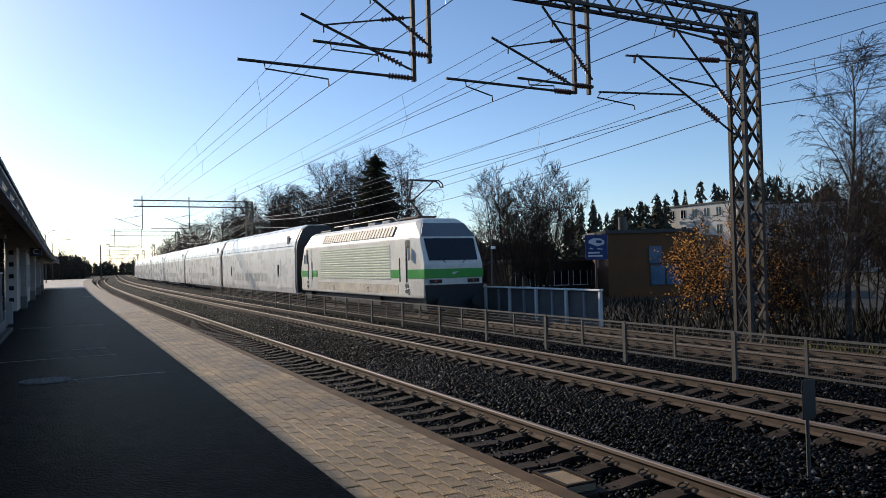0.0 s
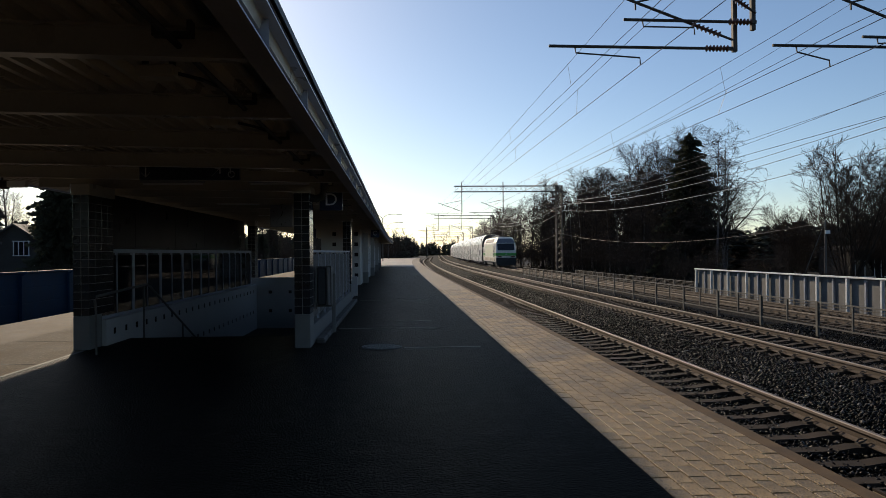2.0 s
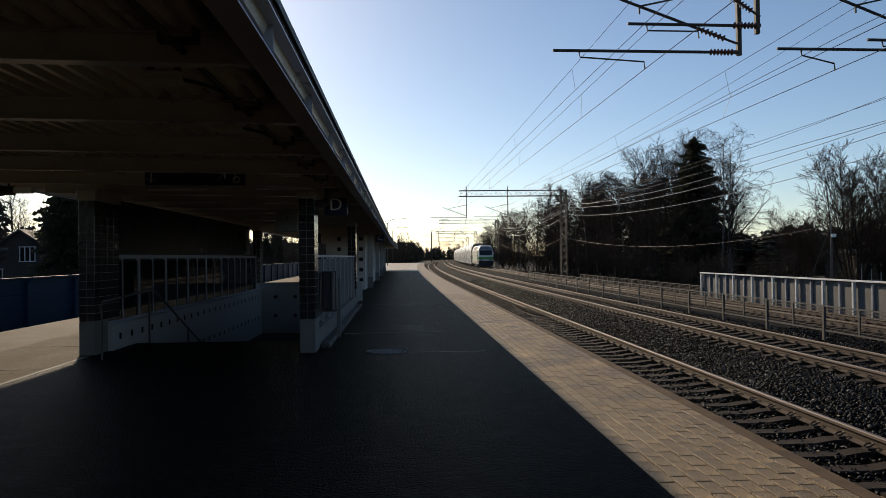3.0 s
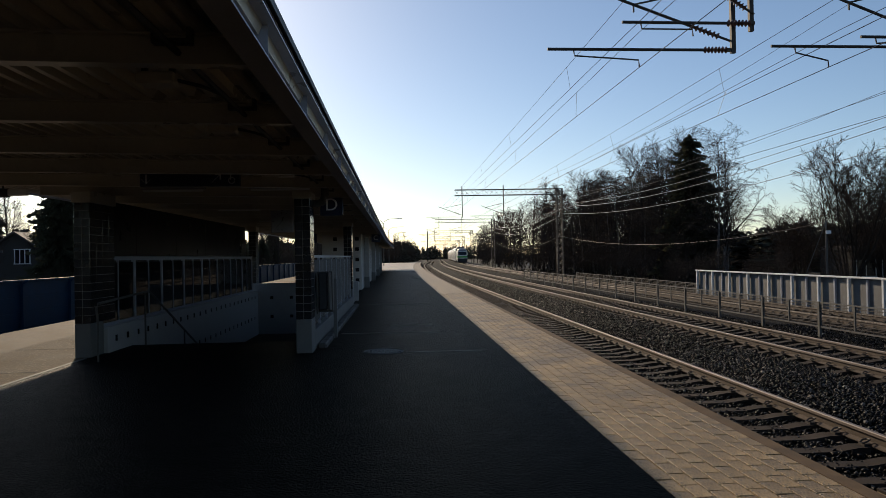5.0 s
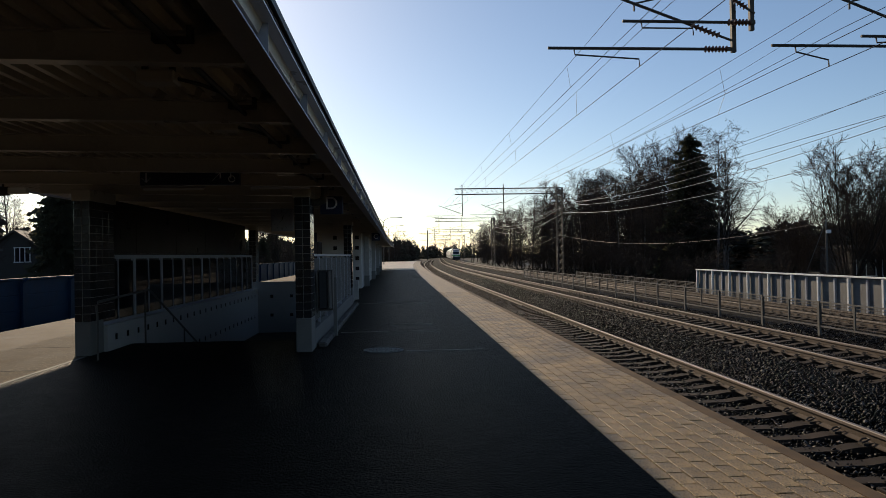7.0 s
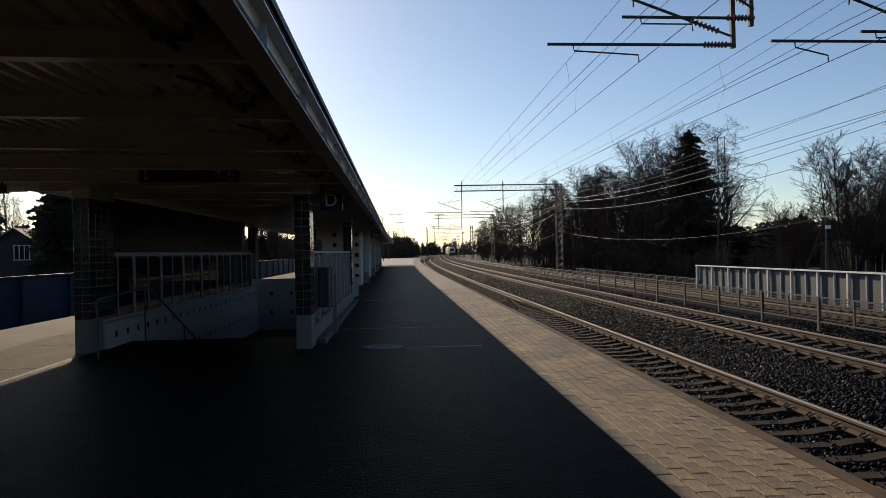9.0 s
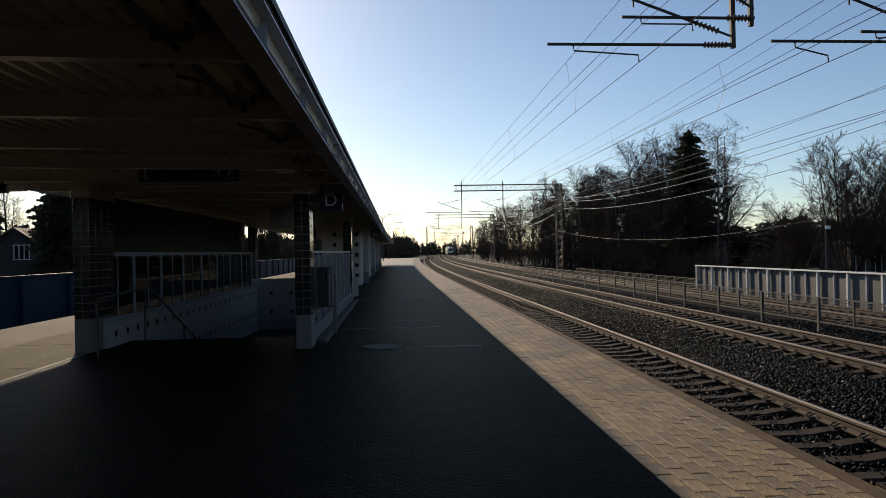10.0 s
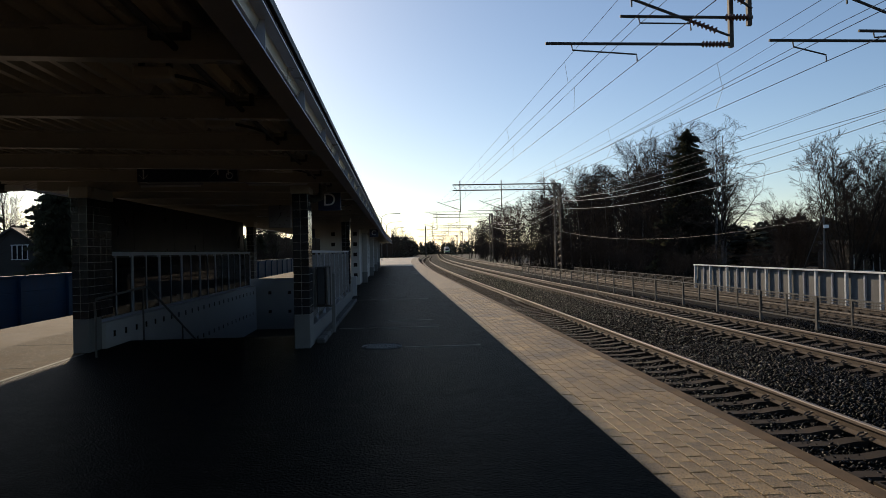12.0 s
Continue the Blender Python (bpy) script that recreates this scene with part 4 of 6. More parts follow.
            bm = bmesh.new()
            x0, x1 = sorted((sx * 1.52, sx * 1.56))
            box(bm, x0, x1, *sorted((y(1.76), y(1.81))), 1.5, 2.6)
            box(bm, x0, x1, *sorted((y(2.5), y(2.55))), 1.5, 2.6)
            part("handrail", bm, TRAINDARK, c)
            bm = bmesh.new()
            x0, x1 = sorted((sx * 1.521, sx * 1.53))
            box(bm, x0, x1, *sorted((y(1.4), y(3.62))), 1.66, 2.06)
            part("side_stripe", bm, TRAINGREEN, c)
            bm = bmesh.new()
            q = [bm.verts.new((sx * (xx + e), y(yy), z)) for e in (-0.02, 0.012) for xx, yy, z in ((1.47, 0.02, 1.66), (1.52, 1.4, 1.66), (1.52, 1.4, 2.06), (1.47, 0.02, 2.06))]
            for fq in ((0, 1, 2, 3), (4, 5, 6, 7), (0, 1, 5, 4), (1, 2, 6, 5), (2, 3, 7, 6), (3, 0, 4, 7)):
                bm.faces.new([q[n_] for n_ in fq])
            part("corner_stripe", bm, TRAINGREEN, c)
            for yy in (1.6, 6.6):
                bm = bmesh.new()
                tube(bm, [(sx * 1.525, y(yy) + 0.13 * math.cos(a_ * math.pi / 7), 1.05 + 0.13 * math.sin(a_ * math.pi / 7)) for a_ in range(12)], 0.018, 4)
                part("ring_mark", bm, TRAINDARK, c)
            bm = bmesh.new()
            x0, x1 = sorted((sx * 1.55, sx * 1.68))
            box(bm, x0, x1, *sorted((y(1.3), y(1.37))), 2.5, 3.05, 0.01)
            part("mirror", bm, LOCOWHITE, c)
    for sx in (-1, 1):
        for y0, y1 in ((2.75, 8.6), (8.7, 15.0)):
            bm = bmesh.new()
            box(bm, *sorted((sx * 1.521, sx * 1.527)), y0, y1, 0.92, 1.36)
            part("lower_panel", bm, LOCODIRT, c, "brown-stained lower side panel")
        for q in (1.62, 16.8):
            for z0 in (0.98, 1.24):
                bm = bmesh.new()
                box(bm, *sorted((sx * 1.525, sx * 1.54)), q, q + 0.32, z0, z0 + 0.16, 0.01)
                part("step_recess", bm, TRAINDARK, c)
        for k in range(13):
            bm = bmesh.new()
            z = 1.60 + k * 0.132
            x0, x1 = sorted((sx * 1.521, sx * 1.545))
            box(bm, x0, x1, 3.65, 14.3, z, z + 0.07, 0.006)
            part("louvre", bm, TRAINLIGHT, c, "pale green ribbed side panel")
        for k in range(27):
            t0, t1 = (-1.46, 3.62), (-1.23, 4.11)
            bm = bmesh.new()
            yy = 3.4 + k * 0.4
            vs = [bm.verts.new((sx * -x + 0.03 * sx, q, z + 0.03)) for x, z in (t0, t1) for q in (yy, yy + 0.3)]
            bm.faces.new((vs[0], vs[1], vs[3], vs[2]))
            ob = part("roof_grille", bm, GRILLE, c)
            so = ob.modifiers.new("thick", "SOLIDIFY")
            so.thickness = 0.03
    bm = bmesh.new()
    box(bm, -1.3, 1.3, 5.5, L - 5.5, 0.3, 0.75)
    part("underframe", bm, TRAINDARK, c)
    bogie(c, 4.0), bogie(c, L - 4.0)
    # roof gear and pantograph
    bm = bmesh.new()
    for yy in (6.0, 8.0, 12.0):
        box(bm, -0.5, 0.5, yy, yy + 1.0, 4.39, 4.6, 0.03)
    part("roof_gear", bm, TRAINROOF, c)
    bm = bmesh.new()   # base frame and insulators
    for x in (-0.45, 0.45):
        box(bm, x - 0.05, x + 0.05, 2.6, 4.9, 4.52, 4.6)
        for q in (2.8, 4.6):
            beam(bm, (x, q, 4.38), (x, q, 4.52), 0.07, sides=8)
    for q in (2.7, 3.4, 4.8):
        box(bm, -0.4, 0.4, q - 0.04, q + 0.04, 4.52, 4.6)
    part("pantograph_base", bm, DARKSTEEL, c)
    bm = bmesh.new()
    beam(bm, (0, 3.35, 4.6), (0, 4.45, 5.48), 0.065, sides=8)
    beam(bm, (0.25, 3.6, 4.6), (0.1, 4.45, 5.40), 0.03, sides=6)
    for x in (-0.55, 0.55):
        beam(bm, (x * 0.25, 4.45, 5.5), (x, 2.95, 6.3), 0.035, sides=6)
    beam(bm, (-0.25, 4.45, 5.48), (0.25, 4.45, 5.48), 0.06, sides=8)
    for q in (2.8, 3.1):
        tube(bm, [(-1.0, q, 6.02), (-0.95, q, 6.18), (-0.75, q, 6.32), (0.75, q, 6.32), (0.95, q, 6.18), (1.0, q, 6.02)], 0.035, 6)
    for x in (-1.0, 1.0):
        beam(bm, (x, 2.8, 6.02), (x, 3.1, 6.02), 0.04, sides=6)
    part("pantograph", bm, DARKSTEEL, c, "raised pantograph")
    bm = bmesh.new()
    tube(bm, [(-0.3, 5.2, 4.42), (-0.3, 6.0, 4.72), (-0.3, 9.0, 4.72), (-0.3, 15.2, 4.72), (-0.3, 15.8, 4.45)], 0.03, 6)
    for q in (6.0, 9.0, 12.0, 15.2):
        beam(bm, (-0.3, q, 4.39), (-0.3, q, 4.7), 0.06, sides=8)
    box(bm, -0.6, 0.6, 15.0, 17.0, 4.39, 4.55, 0.02)
    part("roof_conductor", bm, TRAINDARK, c)
    return c


LOCO = loco()
COACH0 = coach()
COACHES = [COACH0] + [copy_thing(COACH0, pose(0, 60 * k, 0)) for k in range(1, 7)]

# ---- trees ----
class Wood:
    """Collects tapered three- to six-sided sticks into one mesh."""
    def __init__(self):
        self.v, self.f = [], []

    def stick(self, a, b, r0, r1, sides=3):
        d = (b - a)
        if d.length < 1e-5:
            return
        d.normalize()
        s = d.cross(Vector((0.31, 0.2, 0.93))).normalized()
        u = s.cross(d)
        n = len(self.v)
        for p, r in ((a, r0), (b, r1)):
            for k in range(sides):
                w = 2 * math.pi * k / sides
                self.v.append(p + (s * math.cos(w) + u * math.sin(w)) * r)
        for k in range(sides):
            q = (k + 1) % sides
            self.f.append((n + k, n + q, n + sides + q, n + sides + k))

    def spike(self, a, b, r):
        d = (b - a).normalized()
        s = d.cross(Vector((0.31, 0.2, 0.93))).normalized()
        u = s.cross(d)
        n = len(self.v)
        self.v += [a + s * r, a - s * r * 0.5 + u * r * 0.87, a - s * r * 0.5 - u * r * 0.87, b]
        self.f += [(n, n + 1, n + 3), (n + 1, n + 2, n + 3), (n + 2, n, n + 3)]

    def make(self, name, mat):
        me = bpy.data.meshes.new(name)
        me.from_pydata([tuple(p) for p in self.v], [], self.f)
        me.materials.append(mat)
        me.update()
        return me

    def joined(self, limb, mat):
        """The trunk's mesh with its limbs grown on, these in dark bark."""
        n, k = len(self.v), len(self.f)
        self.v += limb.v
        self.f += [tuple(i + n for i in q) for q in limb.f]
        me = self.make("trunk", mat)
        me.materials.append(BARK)
        me.polygons.foreach_set("material_index", [0] * k + [1] * (len(self.f) - k))
        return me


def grow(rng, wood, limb, twig, p, d, length, r, level, droop, detail):
    """One limb and all that grows from it: trunk, limbs, branches and fine twigs."""
    if level == 3:
        e = p + (d + Vector((0, 0, 0.1 - droop * 1.2))).normalized() * length
        twig.spike(p, e, 0.0115)
        return
    steps = (8, 5, 3)[level]
    pts = [(p.copy(), r)]
    for i in range(steps):
        wob = Vector((rng.uniform(-1, 1), rng.uniform(-1, 1), rng.uniform(-0.5, 0.5))) * (0.06, 0.19, 0.24)[level]
        d = (d + wob + Vector((0, 0, (0.05, 0.10 - droop * 0.05 * i, 0.08 - droop * (i + 1) * 0.3)[level]))).normalized()
        p = p + d * (length / steps)
        pts.append((p.copy(), r * (1 - 0.85 * (i + 1) / steps)))
    tgt = (wood, limb, twig)[level]
    for (a, ra), (b, rb) in zip(pts, pts[1:]):
        tgt.stick(a, b, max(ra, 0.010), max(rb, 0.007), (6, 4, 3)[level])
    count = detail[level]
    for k in range(count):
        u = (0.20 if level == 0 else 0.12) + (0.80 if level == 0 else 0.88) * (k + rng.random()) / count
        u = min(u, 0.99)
        i = min(int(u * steps), steps - 1)
        w = u * steps - i
        q = pts[i][0].lerp(pts[i + 1][0], w)
        rq = pts[i][1] * (1 - w) + pts[i + 1][1] * w
        axis = (pts[i + 1][0] - pts[i][0]).normalized()
        side = axis.cross(Vector((rng.uniform(-1, 1), rng.uniform(-1, 1), rng.uniform(-1, 1)))).normalized()
        spread = rng.uniform(0.45, 0.8) if level < 2 else rng.uniform(0.42, 0.78)
        nd = (axis * (1 - spread * 0.45) + side * spread).normalized()
        if level == 0:
            ll = length * (0.40 - 0.27 * u) * rng.uniform(0.75, 1.3)
        elif level == 1:
            ll = (0.5 + length * (0.44 - 0.22 * u)) * rng.uniform(0.7, 1.25)
        else:
            ll = (0.24 + length * 0.20) * rng.uniform(0.6, 1.3)
        grow(rng, wood, limb, twig, q, nd, ll, max(rq * (0.40 if level == 0 else 0.5), 0.010), level + 1, droop, detail)


def bare_tree(seed, h, label, mat, droop=0.3, stems=1, detail=(18, 8, 6), lean=0.06, name="bare_tree", r=None):
    rng = random.Random(seed)
    wood, limb, twig = Wood(), Wood(), Wood()
    for s in range(stems):
        a = 2 * math.pi * s / stems + rng.random()
        k = 0.0 if stems == 1 else rng.uniform(0.12, 0.25 + 0.055 * stems)
        d = Vector((math.cos(a) * k + rng.uniform(-lean, lean), math.sin(a) * k + rng.uniform(-lean, lean), 1)).normalized()
        hh = h * (1 if stems == 1 else rng.uniform(0.7, 1.0))
        grow(rng, wood, limb, twig, Vector((math.cos(a) * 0.12 * (stems > 1), math.sin(a) * 0.12 * (stems > 1), -0.15)), d, hh, (r or h * 0.013) / (1 if stems == 1 else 1.6), 0, droop, detail)
    t = thing(name, label, "tree" if stems == 1 else "bush")
    for nm, me in (("trunk", wood.joined(limb, mat)), ("crown", twig.make("crown", TWIG))):
        ob = new(nm, me)
        ob.parent = t
    return t


def spruce(seed, h, label, broad=0.2, whorls=52, name="spruce_tree"):
    """A spruce: a straight trunk with whorls of drooping boughs carrying needle sprays."""
    rng = random.Random(seed)
    wood = Wood()
    wood.stick(Vector((0, 0, -0.2)), Vector((0, 0, h * 0.98)), h * 0.014, 0.02, 6)
    v, f = [], []
    for w in range(whorls):
        u = (w + rng.random()) / whorls
        z = h * (0.05 + 0.93 * u)
        reach = h * broad * (1 - u) ** 0.42 * rng.uniform(0.88, 1.1) + 0.25
        n = 8 + rng.randrange(4)
        for k in range(n):
            a = 2 * math.pi * (k + rng.random()) / n
            rr = reach * rng.choice((0.55, 0.75, 0.9, 1.05, 1.2)) * rng.uniform(0.85, 1.1)
            dx, dy = math.cos(a), math.sin(a)
            root = Vector((0, 0, z + rng.uniform(-0.5, 0.5)))
            tip = Vector((dx * rr, dy * rr, z - rr * rng.uniform(0.05, 0.5)))
            for j in range(7):
                q = root.lerp(tip, (j + 0.7) / 7)
                wd = (0.12 + rr * 0.17 * (1.1 - j / 7)) * rng.uniform(0.6, 1.4)
                ln = rr * 0.26
                for sgn in (-1, 1):
                    b = len(v)
                    e = Vector((dx * ln * 0.8 - dy * wd * sgn, dy * ln * 0.8 + dx * wd * sgn, -wd * rng.uniform(0.3, 1.0)))
                    off = Vector((dx, dy, 0.25)) * ln * 0.6
                    v += [q, q + off, q + e, q + e * 0.5 - Vector((0, 0, wd * 0.8))]
                    f += [(b, b + 1, b + 2), (b, b + 2, b + 3)]
    t = thing(name, label, "tree")
    ob = new("trunk", wood.make("trunk", BARK))
    ob.parent = t
    ob = raw("crown", [tuple(p) for p in v], f, NEEDLE, t)
    return t


GZ = -1.25
rng = random.Random(7)
KINDS = [bare_tree(11, 14.5, "tall bare birch with a pale trunk and drooping twigs", BIRCH, 0.5, detail=(26, 10, 11)),
         bare_tree(12, 15.0, "bare grey deciduous tree in the lineside wood", BARK, 0.2, detail=(30, 10, 11)),
         bare_tree(13, 13.5, "slender bare birch in the lineside wood", BIRCH, 0.4, detail=(28, 10, 11)),
         bare_tree(14, 15.5, "bare dark alder in the lineside wood", BARK, 0.12, detail=(32, 10, 11))]
BUSH = [bare_tree(21, 5.5, "bare thicket of thin grey stems", BARK, 0.1, 5, detail=(9, 4, 4), name="bare_bush", r=0.05),
        bare_tree(22, 4.5, "bare brown willow scrub beside the line", BARK, 0.15, 6, detail=(8, 4, 4), name="bare_bush", r=0.045)]
WILLOW = [bare_tree(31, 10.5, "many-stemmed bare willow with a fine rounded crown", BARK, 0.05, 8, detail=(14, 8, 9), name="bare_tree", r=0.13)]
SPRUCE = [spruce(41, 15.5, "dark green spruce among the bare trees", 0.19), spruce(42, 11.0, "dark dense spruce by the houses", 0.19)]
for t in WILLOW:
    t["category"] = "tree"
used = set()


def plant(src, x, y, z=GZ, s=1.0, turn=0.0, group=""):
    m = pose(x, y, z, 0, 0, turn)
    if src not in used:
        used.add(src)
        src.matrix_basis = m @ Matrix.Scale(s, 4)
        ob = src
    else:
        ob = copy_thing(src, m)
        ob.scale = (s, s, s)
    if group:
        ob["group"] = group
    return ob


# the landmarks
plant(SPRUCE[0], 30, 73, s=0.97, turn=20, group="spruces of the lineside wood")
plant(SPRUCE[0], 31, 78, s=0.7, turn=140, group="spruces of the lineside wood")
for k, x, y, s in ((1, 28.6, 76.5, 0.92), (3, 30.4, 79.0, 0.98), (3, 27.0, 79.5, 0.85)):
    plant(KINDS[k], x, y, s=s, turn=37 * x, group="trees of the lineside wood")
for x, y, s in ((27.5, 73.5, 1.5), (29, 71.0, 1.4), (31.5, 71.5, 1.7), (26.5, 77, 1.4)):
    plant(BUSH[0], x, y, s=s, turn=51 * x, group="lineside scrub")
lb = thing("bare_tree", "tall bare birch with two stems, leaning limbs and hanging twigs", "tree", "trees of the lineside wood", at=(30.0, 66.2, GZ))
lw, ll_, lt = Wood(), Wood(), Wood()
lr = random.Random(77)
for x0, dx, hh, rad in ((-0.35, -0.05, 13.2, 0.15), (0.25, 0.02, 13.6, 0.17)):
    grow(lr, lw, ll_, lt, Vector((x0, 0, -0.2)), Vector((dx, 0, 1)).normalized(), hh, rad, 0, 0.5, (20, 8, 9))
for z0, dx, dz, ln in ((3.6, 0.75, 0.8, 6.2), (6.0, 0.65, 0.9, 4.2), (4.2, -0.6, 0.8, 4.0)):
    grow(lr, lw, ll_, lt, Vector((0.3, 0, z0)), Vector((dx, 0, dz)).normalized(), ln, 0.09, 1, 0.5, (20, 14, 11))
for nm, me_ in (("trunk", lw.joined(ll_, BIRCH)), ("crown", lt.make("crown", TWIG))):
    ob = new(nm, me_)
    ob.parent = lb
plant(WILLOW[0], 30, 47.0, s=1.03, turn=10, group="willows")
plant(WILLOW[0], 34, 48.5, s=0.98, turn=100, group="willows")
plant(WILLOW[0], 31, 54.5, s=0.66, turn=200, group="willows")
plant(WILLOW[0], 35.5, 51.5, s=0.85, turn=190, group="willows")
plant(WILLOW[0], 29, 51.5, s=0.55, turn=300, group="willows")
# the wood along the curve
y = 72.0
while y < 320:
    for row in range(4 if y < 150 else 2):
        x = 24.5 + row * 4.0 + rng.uniform(-1.5, 1.5) + bend(y)
        yy = y + rng.uniform(-2.4, 2.4)
        k = rng.choice((1, 3, 1, 3, 2, 0))
        if (x < 31.5 and yy < 80) or (x > 34.0 and yy < 83):
            continue
        plant(KINDS[k], x, yy, s=rng.uniform(0.78, 1.0) * (0.72 if row == 0 else 1.0) * (1.0 if yy < 140 else 1.12), turn=rng.uniform(0, 360), group="trees of the lineside wood")
    y += 4.6 if y < 150 else 11.0
for k in range(13):
    yy = 91 + k * 5.0
    plant(SPRUCE[0], 33 + rng.uniform(0, 7) + bend(yy), yy, s=rng.uniform(0.55, 0.85), turn=rng.uniform(0, 360), group="spruces of the lineside wood")
y = 44.0
while y < 250:
    for row in range(2):
        x = 22.5 + row * 4.0 + rng.uniform(-1, 1) + bend(y)
        plant(BUSH[rng.randrange(2)], x, y + rng.uniform(-1.5, 1.5), s=rng.uniform(0.7, 1.1) * (0.6 if y < 70 else 1), turn=rng.uniform(0, 360), group="lineside scrub")
    y += 2.6 if y < 120 else 5.0
# trees round the mast and the birch beyond
plant(KINDS[2], 24.4, 16.3, s=0.72, turn=70, group="trees by the footpath")
plant(KINDS[2], 29.5, 17.5, s=0.62, turn=170, group="trees by the footpath")
plant(KINDS[1], 32.0, 21.0, s=0.55, turn=90, group="trees by the footpath")
plant(KINDS[3], 28.5, 14.6, s=0.5, turn=200, group="trees by the footpath")
plant(KINDS[1], 27.0, 13.2, s=0.5, turn=10, group="trees by the footpath")
for x, y, s in ((22.0, 15.5, 1.0), (23.5, 12.6, 1.15), (25.5, 14.5, 1.1), (24.0, 18.8, 1.2), (27, 17, 1.2), (22.5, 11.0, 0.8), (28.0, 20.5, 1.2), (30, 15, 1.3), (26, 11, 1.2), (29, 12, 1.4), (31, 18, 1.5), (33, 14, 1.6), (34, 20, 1.6), (31, 24, 1.2), (36, 26, 1.3), (21.5, 35, 0.5)):
    plant(BUSH[rng.randrange(2)], x, y, s=s, turn=rng.uniform(0, 360), group="scrub by the footpath")


def leafy(seed, label, h, n, mat, at):
    """A young tree that still holds its leaves: stems with many small folded leaves."""
    t = bare_tree(seed, h, label, BARK, 0.1, 6, detail=(10, 5, 4), name="autumn_tree", r=0.04)
    t.location = at
    t["category"] = "tree"
    r = random.Random(seed)
    tips = [v.co.copy() for ob in t.children if ob.name.startswith("crown") for v in ob.data.vertices]
    v, f = [], []
    for k in range(n):
        p = r.choice(tips) + Vector((r.gauss(0, 0.12), r.gauss(0, 0.12), r.gauss(0, 0.12)))
        a = Vector((r.uniform(-1, 1), r.uniform(-1, 1), r.uniform(-1, 0.2))).normalized() * r.uniform(0.05, 0.09)
        b = a.cross(Vector((r.uniform(-1, 1), r.uniform(-1, 1), r.uniform(-1, 1)))).normalized() * 0.032
        i = len(v)
        v += [p, p + a * 0.5 + b, p + a, p + a * 0.5 - b]
        f += [(i, i + 1, i + 2), (i, i + 2, i + 3)]
    tagged(raw("leaves", [tuple(q) for q in v], f, mat, t), kind="stuff")
    return t


leafy(51, "young tree with orange-yellow autumn leaves", 4.6, 4200, YLEAF, (22.2, 20.3, GZ))
leafy(52, "small shrub with a few yellow leaves", 3.0, 1400, YLEAF, (22.9, 17.6, GZ))
leafy(53, "low bush with orange-brown autumn leaves", 3.4, 800, YLEAF, (24.5 + bend(170), 170, GZ))

# rough undergrowth on the verge
def tufts(name, label, n, area, hmin, hmax, mat, seed):
    r = random.Random(seed)
    v, f = [], []
    for k in range(n):
        x0, x1, y0, y1 = area
        y = y0 + (y1 - y0) * r.random() ** 1.5
        x = r.uniform(x0, x1) + bend(y)
        h = r.uniform(hmin, hmax)
        a = r.uniform(0, 6.28)
        w = h * 0.09
        lx, ly = r.gauss(0, 0.35) * h, r.gauss(0, 0.35) * h
        i = len(v)
        v += [(x - math.cos(a) * w, y - math.sin(a) * w, GZ - 0.02), (x + math.cos(a) * w, y + math.sin(a) * w, GZ - 0.02), (x + lx, y + ly, GZ + h)]
        f.append((i, i + 1, i + 2))
    return tagged(raw(name, v, f, mat), label, "undergrowth", kind="stuff")


tufts("undergrowth", "dark dry undergrowth on the verge beyond the tracks, shade in its colour", 26000, (18.7, 36, 6, 130), 0.15, 0.6, TUFT, 61)
tufts("verge_grass", "patch of yellow-green grass by the outer track, sunlight in its colour", 2600, (18.7, 21.5, 9.5, 15.5), 0.12, 0.3, LITGRASS, 62)
tufts("side_undergrowth", "dark dry undergrowth beyond the blue screen, shade in its colour", 9000, (-34, -15, 10, 110), 0.3, 1.1, TUFT, 63)

# far woods, one mass of conifers with ragged outlines
v, f = [], []


def far_conifer(x, y, z, h, w, r, n=40):
    """A distant tree: many small ragged sprays, pointed or rounded."""
    lump = r.choice((0.4, 0.5, 0.75))
    for k in range(n):
        u = k / n
        for j in range(4):
            a = r.uniform(0, 2 * math.pi)
            rr = w * (1 - u) ** lump * r.uniform(0.3, 1.1) + 0.2
            zz = z + h * (0.05 + 0.93 * u)
            i = len(v)
            hh = h * r.uniform(0.02, 0.05)
            q = 0.35 + 0.3 * r.random()
            v.extend([(x + math.cos(a) * rr * 0.5, y + math.sin(a) * rr * 0.5, zz + hh), (x + math.cos(a - q) * rr, y + math.sin(a - q) * rr, zz - hh * r.uniform(0, 1)), (x + math.cos(a + q) * rr, y + math.sin(a + q) * rr, zz - hh * r.uniform(0, 1))])
            f.append((i, i + 1, i + 2))


r = random.Random(5)
for k in range(900):   # at the end of the line, to the left of it
    y = r.uniform(300, 470)
    far_conifer(r.uniform(-70, bend(y) - 4) if k % 3 else r.uniform(-110, -20), y, GZ, r.uniform(8.5, 12.5) * (0.7 + 0.3 * (y / 400)), r.uniform(1.6, 2.6), r, 26)
for k in range(200):    # straight beyond the bend
    far_conifer(r.uniform(15, 85), r.uniform(520, 600), GZ, r.uniform(7, 11.5), r.uniform(2.0, 3.0), r, 20)
for k in range(120):   # beyond the houses
    a = radians(r.uniform(37, 62))
    d = r.uniform(150, 185)
    far_conifer(math.sin(a) * d, math.cos(a) * d, GZ, r.uniform(11, 16) + 3 * max(0, math.sin(a * 9)), r.uniform(2.0, 3.4), r)
for k in range(70):    # behind the willows
    a = radians(r.uniform(18, 36))
    d = r.uniform(110, 140)
    far_conifer(math.sin(a) * d, math.cos(a) * d, GZ, r.uniform(5, 7.5), r.uniform(2.6, 4.2), r)
